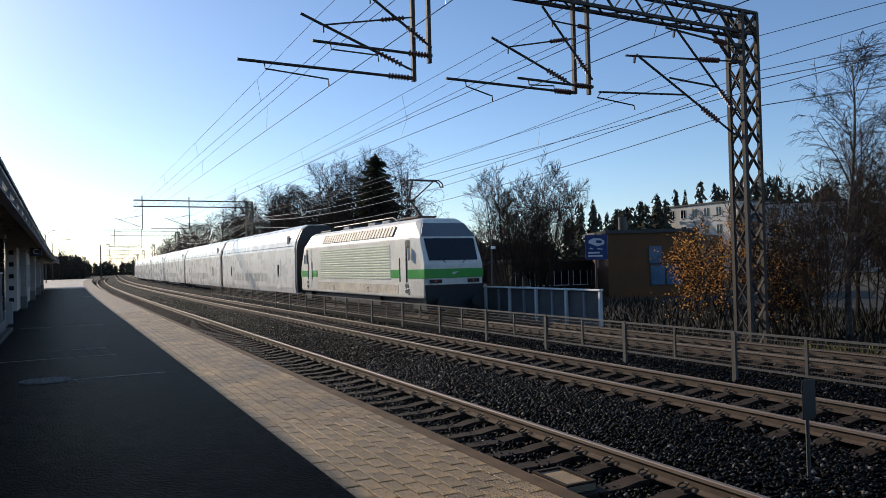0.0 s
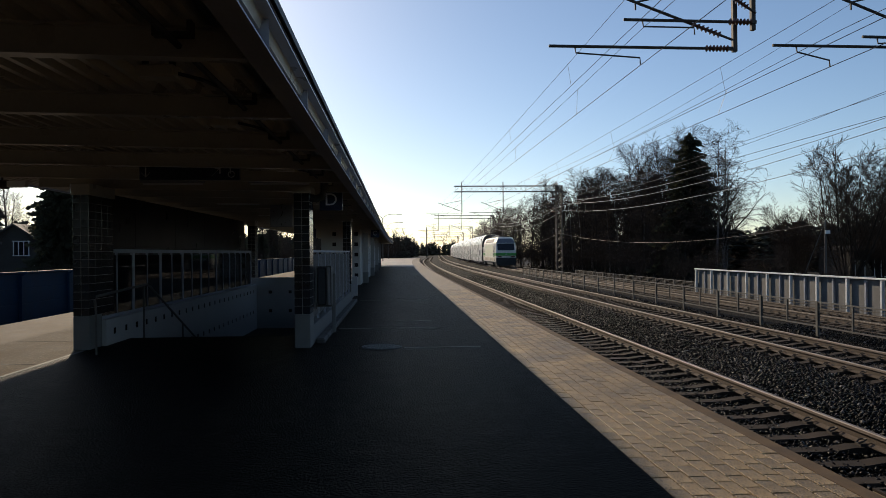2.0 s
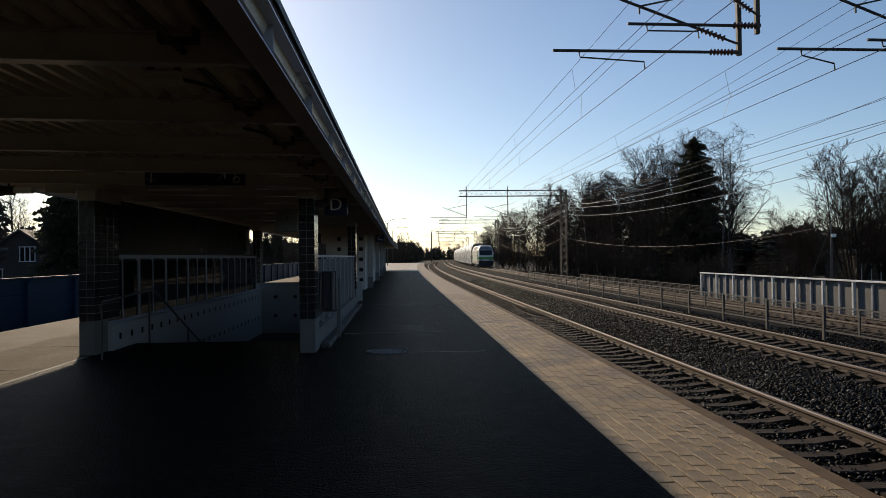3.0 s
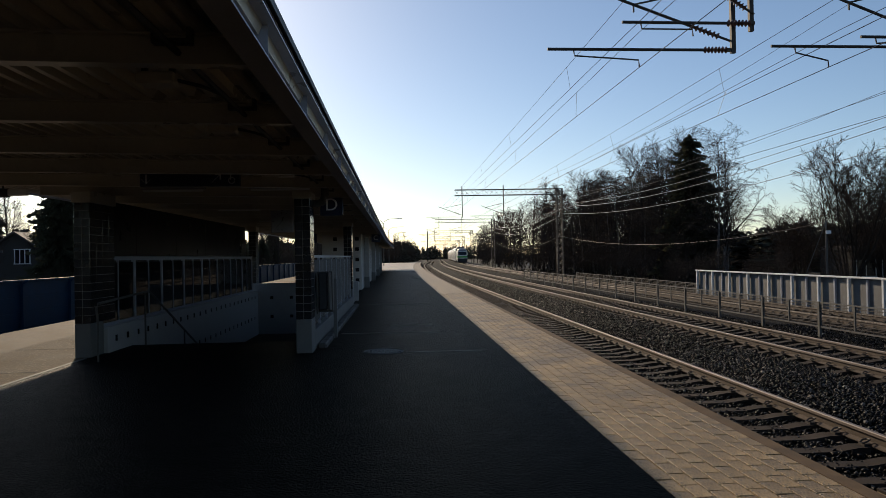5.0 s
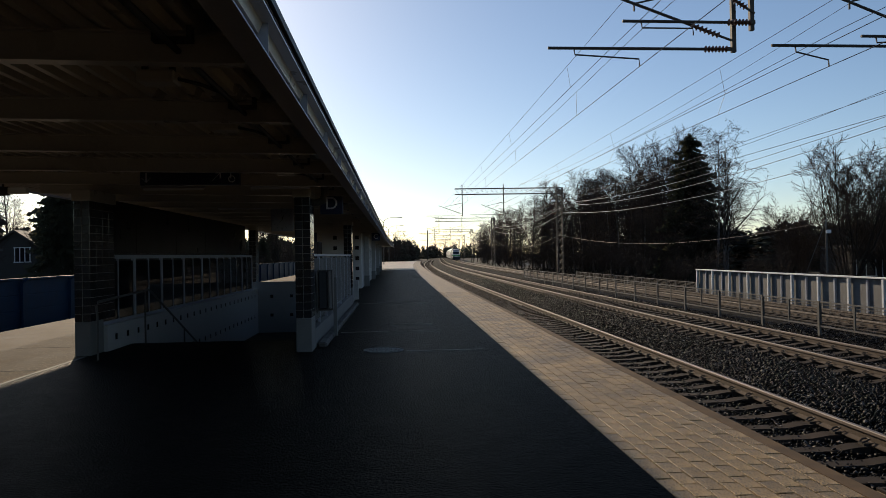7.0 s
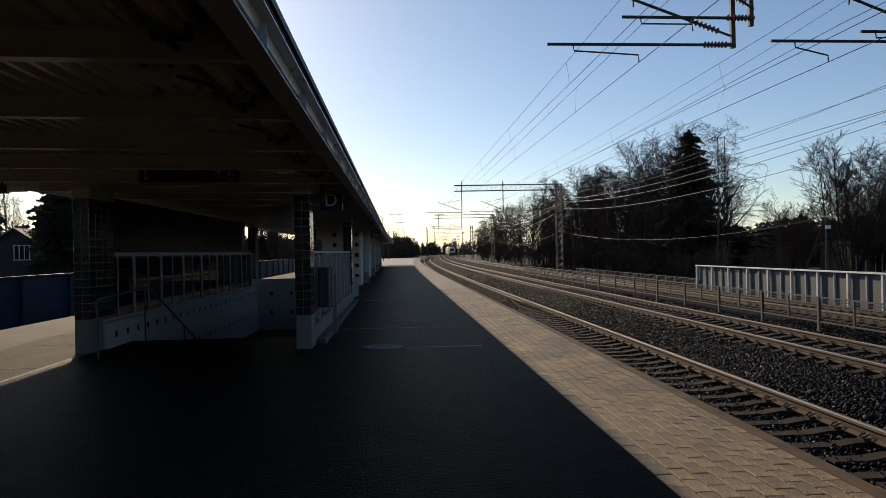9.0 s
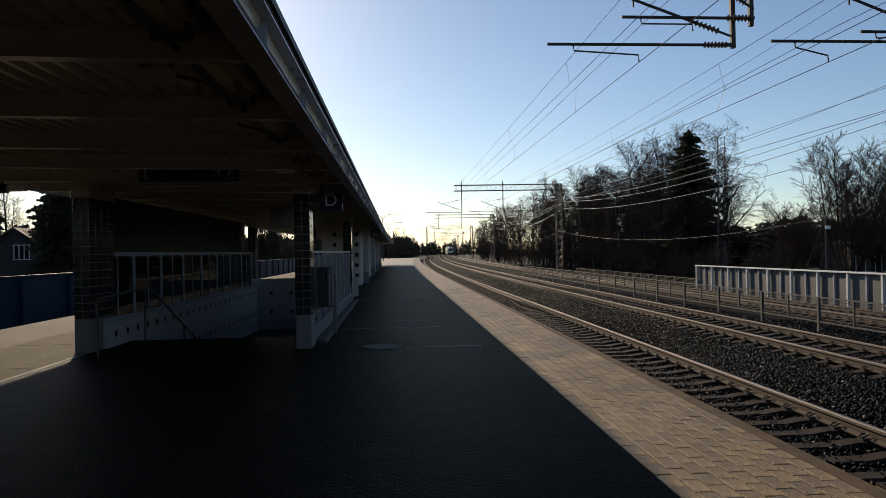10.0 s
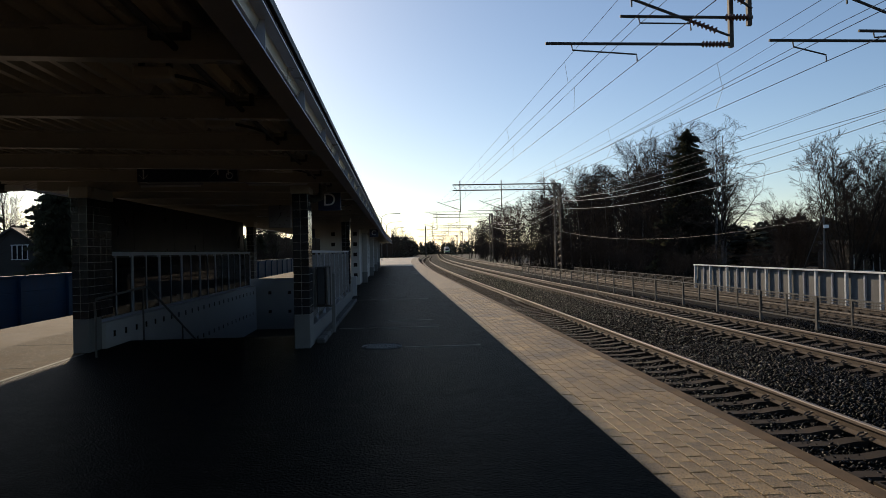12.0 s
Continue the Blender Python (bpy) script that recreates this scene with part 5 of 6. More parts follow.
for k in range(90):    # beyond the blue screen
    far_conifer(r.uniform(-90, -45), r.uniform(60, 200), GZ, r.uniform(7, 12), r.uniform(2, 3.2), r)
for k in range(110):   # added unseen behind the camera and to the left, closing the place off from sky light
    a = radians(r.uniform(-200, -60))
    far_conifer(math.sin(a) * r.uniform(55, 75), math.cos(a) * r.uniform(55, 75), GZ, r.uniform(10, 16), r.uniform(2.5, 4), r)
tagged(raw("far_woods", v, f, FARWOOD), "distant dark conifer woods on the skyline, with haze in their colour", "woods", kind="stuff")

for k in range(34):   # leafless edge of the far wood, left of the line
    yy = 215 + k * 4.0
    plant(BUSH[k % 2], rng.uniform(-34, 0) + bend(yy) - 2, yy, s=rng.uniform(1.3, 1.9), turn=rng.uniform(0, 360), group="scrub at the far wood")

# ---- beyond the blue screen ----
for k, x, y, s in ((1, -33.0, 62, 0.52), (3, -36.0, 64, 0.5), (1, -35.0, 69, 0.55), (3, -31.0, 66, 0.5)):
    plant(KINDS[k], x, y, s=s, turn=29 * y, group="trees behind the house")
plant(SPRUCE[1], -25.6, 58, s=0.95, turn=30, group="spruces by the houses")
plant(SPRUCE[1], -30.5, 50, s=0.55, turn=120, group="spruces by the houses")
plant(SPRUCE[1], -24.5, 66, s=0.8, turn=220, group="spruces by the houses")
for x, y, s in ((-38, 74, 0.85), (-43, 70, 0.8), (-33, 78, 0.8), (-48, 80, 0.9), (-22, 80, 0.9), (-28, 85, 0.9), (-36, 60, 0.7), (-41, 63, 0.75), (-30, 72, 0.75), (-46, 66, 0.8), (-24.5, 74, 0.8)):
    plant(KINDS[rng.randrange(4)], x, y, s=s * 0.85, turn=rng.uniform(0, 360), group="trees by the houses")
for k in range(26):
    yy = 62 + k * 4.5
    plant(KINDS[(1, 3)[k % 2]] if k % 3 else SPRUCE[1], -17.5 - rng.uniform(0, 9), yy, s=rng.uniform(0.5, 0.8), turn=rng.uniform(0, 360), group="trees beyond the side track")
for k in range(30):
    plant(BUSH[k % 2], -17.0 - rng.uniform(0, 4), 55 + k * 3.4, s=rng.uniform(0.6, 0.9), turn=rng.uniform(0, 360), group="scrub beyond the side track")
for k in range(16):
    plant(BUSH[k % 2], -18.5 - rng.uniform(0, 7), 24 + k * 3.2, s=rng.uniform(0.35, 0.6), turn=rng.uniform(0, 360), group="scrub by the houses")


def house(x, y, turn):
    h = thing("wooden_house", "pale wooden house with a dark pitched roof", "house", at=(x, y, GZ))
    h.rotation_euler.z = radians(turn)
    bm = bmesh.new()
    w, d, e, r = 3.6, 8.0, 3.1, 5.6
    vs = [bm.verts.new(p) for yy in (0, d) for p in ((-w, yy, 0), (w, yy, 0), (w, yy, e), (0, yy, r), (-w, yy, e))]
    bm.faces.new(vs[:5][::-1]), bm.faces.new(vs[5:])
    for i in range(5):
        bm.faces.new((vs[i], vs[(i + 1) % 5], vs[5 + (i + 1) % 5], vs[5 + i]))
    part("wall", bm, WOODGREY, h)
    for s in (-1, 1):
        bm = bmesh.new()
        sl = (r - e) / w
        p = [(0, r + 0.02), (s * (w + 0.5), e - 0.5 * sl + 0.02), (s * (w + 0.5), e - 0.5 * sl + 0.2), (0, r + 0.2)]
        a = [bm.verts.new((q[0], -0.5, q[1])) for q in p]
        b = [bm.verts.new((q[0], d + 0.5, q[1])) for q in p]
        bm.faces.new(a), bm.faces.new(b[::-1])
        for i in range(4):
            bm.faces.new((a[i], a[(i + 1) % 4], b[(i + 1) % 4], b[i]))
        part("roof", bm, ROOFDARK, h)
    for x0, z0, ww, hh in ((-0.1, 3.0, 1.3, 1.2), (-2.6, 1.0, 1.2, 1.3), (1.2, 1.0, 1.2, 1.3)):
        bm = bmesh.new()
        box(bm, x0, x0 + ww, -0.05, 0.02, z0, z0 + hh)
        wd = part("window", bm, GLASSDARK, h)
        for k in range(4):
            bm = bmesh.new()
            xx = x0 + k * (ww - 0.08) / 3
            box(bm, xx, xx + 0.08, -0.08, -0.05, z0, z0 + hh)
            part("frame", bm, WHITEPAINT, wd)
        for zz in (z0 - 0.06, z0 + hh):
            bm = bmesh.new()
            box(bm, x0 - 0.06, x0 + ww + 0.06, -0.09, -0.04, zz, zz + 0.07)
            part("sill", bm, WHITEPAINT, wd)
    return h


house(-33.0, 66, 8)

bs = thing("blue_screen", "weathered blue boarded screen beyond the side track", "noise screen", at=(-14.0, 0.3, -1.3))
for k in range(34):
    y = k * 4.0 - 12.0
    bm = bmesh.new()
    box(bm, 0.0, 0.14, y - 0.07, y + 0.07, 0, 2.28)
    beam(bm, (0.07, y, 2.26), (0.30, y, 2.42), 0.08)
    part("post", bm, BLUEWALL, bs)
    for j in range(4):
        bm = bmesh.new()
        box(bm, -0.05, 0.03, y + 0.07, y + 3.93, 0.1 + j * 0.57, 0.1 + j * 0.57 + 0.569, 0.012)
        part("board", bm, BLUEWALL, bs)
bm = bmesh.new()
box(bm, -0.08, 0.1, -12, 124, 2.38, 2.44)
part("cap", bm, BLUEWALL, bs)

# ---- buildings beyond the line ----


def flat_building(name, label, at, turn, w, d, h, mat, storeys, bays, win, category="building", trim=ROOFDARK, zskip=0.0):
    b = thing(name, label, category, at=at)
    b.rotation_euler.z = radians(turn)
    bm = bmesh.new()
    box(bm, 0, w, 0, d, -1.0, h)
    part("wall", bm, mat, b)
    bm = bmesh.new()
    box(bm, -0.2, w + 0.2, -0.2, d + 0.2, h, h + 0.28)
    part("roof", bm, trim, b)
    sh = (h - zskip) / storeys
    for s in range(storeys):
        for k in range(bays):
            ww, wh = win
            x0 = (k + 0.5) * w / bays - ww / 2
            z0 = zskip + s * sh + (sh - wh) * 0.55
            bm = bmesh.new()
            box(bm, x0, x0 + ww, -0.02, 0.05, z0, z0 + wh)
            p = part("window", bm, GLASSDARK, b)
            bm = bmesh.new()
            for q in (x0, x0 + ww / 2 - 0.03, x0 + ww - 0.06):
                box(bm, q, q + 0.06, -0.05, -0.02, z0, z0 + wh)
            box(bm, x0 - 0.05, x0 + ww + 0.05, -0.07, -0.02, z0 - 0.07, z0)
            part("frame", bm, WHITEPAINT, p)
            if d > 8 and k < 4:
                y0 = (k + 0.5) * d / 4 - ww / 2
                bm = bmesh.new()
                box(bm, -0.02, 0.05, y0, y0 + ww, z0, z0 + wh)
                part("window", bm, GLASSDARK, b)
    return b


shop = flat_building("brown_building", "low brown-clad building with a flat dark roof and windows painted sky blue", (37.88, 45.0, GZ), -27.2, 6.9, 9, 5.0, ADOBE, 1, 0, (1, 1))
for x0, x1, z0, z1 in ((3.2, 4.2, 2.65, 3.95), (3.3, 4.4, 0.95, 2.45), (4.55, 5.8, 0.95, 2.45)):
    bm = bmesh.new()
    box(bm, x0, x1, -0.03, 0.04, z0, z1)
    wd = part("window", bm, GLASSBLUE, shop, "window glass with the sky's reflection painted in blue")
    for q0, q1, r0, r1 in ((x0 - 0.05, x0, z0, z1), (x1, x1 + 0.05, z0, z1), (x0 - 0.05, x1 + 0.05, z1, z1 + 0.05), (x0 - 0.08, x1 + 0.08, z0 - 0.06, z0)):
        bm = bmesh.new()
        box(bm, q0, q1, -0.06, 0.02, r0, r1)
        part("frame", bm, ROOFDARK, wd)
bm = bmesh.new()
wv = [bm.verts.new((6.9 + x_, 0.02 + y_, z_)) for z_ in (-1.0, 4.85) for x_, y_ in ((0.0, 0.0), (5.0, 7.5), (5.0, 9.0), (0.0, 9.0))]
for q in ((0, 1, 5, 4), (1, 2, 6, 5), (2, 3, 7, 6), (3, 0, 4, 7), (4, 5, 6, 7), (3, 2, 1, 0)):
    bm.faces.new([wv[i_] for i_ in q])
part("side_wing", bm, ADOBE, shop, "brown-clad side wing")
bm = bmesh.new()
beam(bm, (2.2, 4, 5.4), (2.2, 4, 6.5), 0.35, sides=12)
part("roof_vent", bm, STEEL, shop, "round metal roof vent")
flat_building("low_annex", "low dark shed beside the brown building", (33.5, 52, GZ), -10, 9.0, 6, 2.9, DARKWALL, 1, 5, (1.4, 1.2))
flat_building("apartment_block", "white rendered apartment block with rows of windows", (108, 110, GZ), -88, 17, 12, 13.0, PLASTER, 4, 6, (1.3, 1.6))
flat_building("apartment_block", "long white rendered apartment block behind the trees", (104, 84, GZ), -48, 50, 12, 11.5, PLASTER, 4, 14, (1.5, 1.6))

# ---- the sign, poles and cables beyond the parapet ----
ps = thing("station_sign", "blue sign with a white train pictogram on a steel pole", "sign", at=(20.9, 25.6, GZ))
bm = bmesh.new()
beam(bm, (0, 0.04, 0), (0, 0.04, 4.2), 0.045, sides=10)
part("pole", bm, STEEL, ps)
bm = bmesh.new()
SX, SY = Vector((0.76, -0.64, 0)).normalized(), Vector((0, 0, 1))
SN = Vector((-0.64, -0.76, 0)).normalized()


def plate(bm, cx, cz, pts, thick, lift):
    """A flat shape on the sign's face, in the sign's own right and up."""
    base = Vector((0, 0, 3.55)) + SN * lift
    a = [bm.verts.new(base + SX * (cx + x) + SY * (cz + z)) for x, z in pts]
    b = [bm.verts.new(v_.co + SN * thick) for v_ in a]
    n = len(a)
    bm.faces.new(a[::-1]), bm.faces.new(b)
    for i in range(n):
        bm.faces.new((a[i], a[(i + 1) % n], b[(i + 1) % n], b[i]))


plate(bm, 0, 0, [(-0.48, -0.55), (0.48, -0.55), (0.48, 0.55), (-0.48, 0.55)], 0.03, 0.0)
board = part("board", bm, material("sign_blue", (0.02, 0.04, 0.17), 0.4, var=0.1, bump=0), ps)
bm = bmesh.new()
plate(bm, 0, 0.2, [(-0.34, 0.0), (0.05, -0.16), (0.34, -0.08), (0.36, 0.06), (0.2, 0.18), (-0.1, 0.2), (-0.3, 0.12)], 0.004, 0.031)
pict = part("pictogram", bm, WHITEPAINT, board, "white train pictogram")
bm = bmesh.new()
plate(bm, 0.06, 0.25, [(-0.08, -0.05), (0.16, -0.07), (0.20, 0.03), (-0.04, 0.07)], 0.003, 0.0355)
part("pictogram_window", bm, board.data.materials[0], pict)
bm = bmesh.new()
plate(bm, -0.02, -0.02, [(-0.28, -0.02), (-0.14, -0.08), (-0.10, -0.05), (-0.24, 0.02)], 0.004, 0.031)
plate(bm, 0.16, -0.02, [(-0.12, -0.06), (0.1, -0.10), (0.12, -0.06), (-0.1, -0.02)], 0.004, 0.031)
part("pictogram_rail", bm, WHITEPAINT, board)
for zz, ww in ((-0.24, 0.5), (-0.38, 0.62)):
    bm = bmesh.new()
    plate(bm, -0.36 + ww / 2, zz, [(-ww / 2, -0.035), (ww / 2, -0.035), (ww / 2, 0.035), (-ww / 2, 0.035)], 0.004, 0.031)
    part("text_bar", bm, WHITEPAINT, board)

tp = thing("utility_pole", "thin grey utility pole with a slanting stay", "utility pole", at=(26, 42.9, GZ))
bm = bmesh.new()
beam(bm, (0, 0, 0), (0, 0, 4.75), 0.07, sides=8, w2=0.05)
part("pole", bm, STEEL, tp)
bm = bmesh.new()
beam(bm, (-1.6, 0.6, 0.0), (-0.02, 0, 4.6), 0.02, sides=5)
part("stay", bm, STEEL, tp)
bm = bmesh.new()
box(bm, -0.05, 0.25, -0.09, -0.03, 3.9, 4.1)
part("plate", bm, WHITEPAINT, tp)
bm = bmesh.new()
pts = []
for k in range(15):
    u = k / 14
    pts.append((26 * (1 - u) + 18.0 * u, 42.9 * (1 - u) + 80 * u, 3.35 * (1 - u) + 3.7 * u - 4 * 1.15 * u * (1 - u)))
tube(bm, pts, 0.015, 4)
tagged(part("sagging_cable", bm, WIRE), "pale cable sagging past the dark trees", "cable")

bm = bmesh.new()
for (xa, ya, za), (xb, yb, zb), sg in (((18.0, 80, 3.7), (17.9 + bend(145), 145, 4.6), 1.6), ((17.9 + bend(145), 145, 4.6), (17.9 + bend(210), 210, 5.0), 1.8)):
    tube(bm, [(xa + (xb - xa) * k / 12, ya + (yb - ya) * k / 12, za + (zb - za) * k / 12 - 4 * sg * (k / 12) * (1 - k / 12)) for k in range(13)], 0.014, 4)
tagged(part("low_cable", bm, STEEL), "pale cable sagging low between the masts", "cable")
ml = thing("mast_lamp", "small white lamp on a short arm of a mast", "lamp", at=(17.9 + bend(80), 79.7, 7.3))
bm = bmesh.new()
tube(bm, [(-0.3, 0, -0.1), (-0.5, -0.2, 0.1), (-0.75, -0.5, 0.15)], 0.035, 6)
part("arm", bm, STEEL, ml)
bm = bmesh.new()
box(bm, -1.1, -0.65, -0.65, -0.4, 0.05, 0.22, 0.04)
part("lantern", bm, WHITEPAINT, ml)

bollard = thing("lineside_marker", "small dark marker plate on a thin steel post in the ballast", "marker post", at=(7.35, 5.45, BED_Z))
bm = bmesh.new()
beam(bm, (0, 0, 0), (0, 0, 1.15), 0.022, sides=8)
part("post", bm, STEEL, bollard)
bm = bmesh.new()
box(bm, -0.11, 0.11, -0.035, -0.022, 0.72, 1.16, 0.004)
part("plate", bm, TRAINDARK, bollard)
bm = bmesh.new()
box(bm, -0.1, 0.1, -0.1, 0.1, -0.1, 0.07, 0.02)
part("foot", bm, CONCRETE, bollard)

cover = thing("cable_cover", "weathered wooden cover board between the sleepers", "cover board", at=(4.95, 6.75, RAIL_Z - 0.228))
bm = bmesh.new()
box(bm, -0.2, 0.2, -0.33, 0.33, 0.0, 0.1, 0.008)
part("board", bm, material("old_wood", (0.26, 0.19, 0.11), 0.85, var=0.3, scale=4, fine=40), cover)
bm = bmesh.new()
for x0, x1, y0, y1 in ((-0.2, 0.2, -0.33, -0.29), (-0.2, 0.2, 0.29, 0.33), (-0.2, -0.16, -0.29, 0.29), (0.16, 0.2, -0.29, 0.29)):
    box(bm, x0, x1, y0, y1, 0.1, 0.125)
part("rim", bm, SLEEPER_J, cover)

# ---- platform furniture ----


def lamp_post(x, y):
    l = thing("platform_lamp", "tall grey lamp post with two curved arms", "lamp post", "lamps beyond the canopy", at=(x, y, 0))
    bm = bmesh.new()
    beam(bm, (0, 0, 0), (0, 0, 8.6), 0.09, sides=8, w2=0.06)
    part("post", bm, STEEL, l)
    for s, ln in ((-1, 3.6), (1, 3.6)):
        bm = bmesh.new()
        tube(bm, [(0, 0, 8.4), (s * 0.3, 0, 8.9), (s * 0.9, 0, 9.3), (s * 1.6, 0, 9.42), (s * 3.0, 0, 9.46)], 0.045, 6)
        arm = part("arm", bm, STEEL, l)
        bm = bmesh.new()
        box(bm, s * 3.4 - 0.5, s * 3.4 + 0.5, -0.14, 0.14, 9.38, 9.52, 0.03)
        part("lantern", bm, FASCIA, arm)
    return l


for x, y in ((-2.55, 149), (-1.9, 191), (-0.7, 236), (0.3, 284)):
    lamp_post(x, y)
lp = thing("tall_pole", "tall dark pole beside the far rails", "pole", at=(14.5, 340, -1.2))
bm = bmesh.new()
beam(bm, (0, 0, 0), (0, 0, 14.4), 0.3, sides=10, w2=0.24)
part("pole", bm, DARKSTEEL, lp)


def letters(text, size, mat, parent, at, name="letter"):
    cu = bpy.data.curves.new(name, "FONT")
    cu.body, cu.size, cu.extrude = text, size, 0.002
    cu.align_x, cu.align_y = "CENTER", "CENTER"
    tmp = bpy.data.objects.new("tmp", cu)
    me = bpy.data.meshes.new_from_object(tmp)
    bpy.data.objects.remove(tmp)
    me.materials.clear()
    me.materials.append(mat)
    ob = new(name, me)
    ob.parent, ob.location, ob.rotation_euler = parent, at, (radians(90), 0, 0)
    return ob


SIGNWHITE = material("sign_white", (0.75, 0.75, 0.75), 0.4, var=0.04, bump=0)


def letter_sign(ch, x, y, z):
    s = thing("sector_sign", "dark blue hanging sign with a white letter", "sign", "sector letters under the canopy", at=(x, y, z))
    bm = bmesh.new()
    box(bm, -0.23, 0.23, -0.05, 0.05, -0.21, 0.21, 0.006)
    b = part("board", bm, SIGNBLUE, s)
    letters(ch, 0.36, SIGNWHITE, b, (0, -0.053, 0))
    for dx in (-0.15, 0.15):
        bm = bmesh.new()
        beam(bm, (dx, 0, 0.2), (dx, 0, 3.06 - z + 0.28), 0.012, sides=6)
        part("hanger", bm, STEEL, s)


letter_sign("D", -1.31, 15.2, 2.83)
letter_sign("C", -1.1, 40.0, 2.78)
letter_sign("C", -3.75, 33.0, 2.62)

ds = thing("direction_sign", "long dark sign with pale arrows hung beneath the canopy", "sign", at=(-3.27, 12.0, 3.05))
bm = bmesh.new()
box(bm, -0.78, 0.78, -0.06, 0.06, -0.115, 0.115, 0.006)
board = part("board", bm, SIGNBLUE, ds)
DIM = material("dull_pale_sign_paint", (0.65, 0.65, 0.66), 0.5, var=0.1, bump=0)
bm = bmesh.new()
box(bm, -0.69, -0.67, -0.066, -0.061, -0.07, 0.08)
beam(bm, (-0.75, -0.064, 0.0), (-0.68, -0.064, -0.075), 0.02, 0.004)
beam(bm, (-0.61, -0.064, 0.0), (-0.68, -0.064, -0.075), 0.02, 0.004)
part("arrow_down", bm, DIM, board)
bm = bmesh.new()
beam(bm, (0.35, -0.064, -0.06), (0.48, -0.064, 0.07), 0.02, 0.004)
box(bm, 0.40, 0.49, -0.066, -0.061, 0.06, 0.08)
box(bm, 0.47, 0.49, -0.066, -0.061, -0.02, 0.06)
part("arrow_up", bm, DIM, board)
bm = bmesh.new()
tube(bm, [(0.66 + 0.05 * math.cos(a * 0.6), -0.064, -0.03 + 0.05 * math.sin(a * 0.6)) for a in range(11)], 0.008, 4)
box(bm, 0.635, 0.652, -0.066, -0.061, -0.02, 0.07)
part("access_mark", bm, DIM, board)
for dx in (-0.6, 0.6):
    bm = bmesh.new()
    beam(bm, (dx, 0, 0.11), (dx, 0, 0.3), 0.014, sides=6)
    part("hanger", bm, STEEL, ds)

ck = thing("platform_clock", "square station clock with dark ticks beneath the canopy", "clock", at=(-3.2, 21.0, 2.80))
bm = bmesh.new()
box(bm, -0.31, 0.31, -0.08, 0.08, -0.31, 0.31, 0.015)
part("case", bm, FASCIA, ck)
bm = bmesh.new()
for k in range(12):
    a = math.pi * k / 6
    beam(bm, (0.21 * math.sin(a), -0.084, 0.21 * math.cos(a)), (0.27 * math.sin(a), -0.084, 0.27 * math.cos(a)), 0.02, 0.006)
part("ticks", bm, BLACK, ck)
for nm, a, ln in (("hour_pointer", radians(18), 0.14), ("minute_pointer", radians(222), 0.22)):
    bm = bmesh.new()
    beam(bm, (0, -0.088, 0), (ln * math.sin(a), -0.088, ln * math.cos(a)), 0.022, 0.006)
    part(nm, bm, BLACK, ck)
bm = bmesh.new()
beam(bm, (0, 0, 0.31), (0, 0, 0.56), 0.03, sides=8)
part("hanger", bm, STEEL, ck)

bn = thing("litter_bin", "dark litter bin in a steel frame hung beside the column", "litter bin", at=(-1.47, 15.0, 0))
bm = bmesh.new()
box(bm, -0.10, 0.07, -0.14, 0.14, 0.70, 1.46, 0.02)
part("bin", bm, TRAINDARK, bn)
for xx in (-0.13, 0.08, 0.16):
    bm = bmesh.new()
    box(bm, xx, xx + 0.022, -0.15, 0.15, 0.70, 1.48, 0.005)
    part("frame_bar", bm, STEEL, bn)
bm = bmesh.new()
box(bm, -0.108, 0.16, -0.12, 0.12, 1.462, 1.478)
part("lid", bm, STEEL, bn)
bm = bmesh.new()
box(bm, -0.14, -0.12, -0.10, 0.10, 0.62, 0.70)
box(bm, -0.14, 0.18, -0.03, 0.03, 0.66, 0.70)
part("bracket", bm, STEEL, bn)
wp = thing("railing_end_post", "grey square concrete post at the end of the panel railing", "post", at=(-1.36, 16.3, 0.0))
bm = bmesh.new()
box(bm, -0.04, 0.04, -0.05, 0.05, 0.0, 1.30, 0.01)
part("post", bm, CONCRETE, wp)

dp = thing("drain_pipe", "grey drain pipe bent into the column head", "drain pipe", at=(-1.5, 14.0, 0))
bm = bmesh.new()
tube(bm, [(0.16, 0.1, 3.3), (0.16, 0.1, 2.95), (0.12, 0.1, 2.82), (0.0, 0.1, 2.78), (-0.1, 0.1, 2.8)], 0.075, 10)
part("pipe", bm, STEEL, dp, smooth=True)

for k in range(16):   # kerb stones along the stair wall
    bm = bmesh.new()
    box(bm, -1.56, -1.38, 14.4 + k * 0.76, 14.4 + k * 0.76 + 0.745, -0.05, 0.09, 0.03)
    tagged(part("kerb_stone", bm, KERBDARK), "rounded dark kerb stone against the stair wall", "kerb stone", "kerb along the stair wall")

hr = thing("stair_handrail", "thin steel handrail going down the stairs", "handrail", at=(-5.25, 0, 0))
bm = bmesh.new()
tube(bm, [(0.0, 13.25, 0.75), (0.0, 13.2, 0.95), (0.0, 13.3, 1.02), (0.0, 15.9, 1.12), (0.0, 16.1, 1.06), (0.0, 22.4, -1.6)], 0.024, 8)
part("rail_tube", bm, STEEL, hr)
for y0, z0, z1 in ((13.25, 0.0, 0.8), (15.7, -0.05, 1.1), (18.5, -1.3, 0.04)):
    bm = bmesh.new()
    beam(bm, (0, y0, z0), (0, y0, z1), 0.02, sides=6)
    part("upright", bm, STEEL, hr)

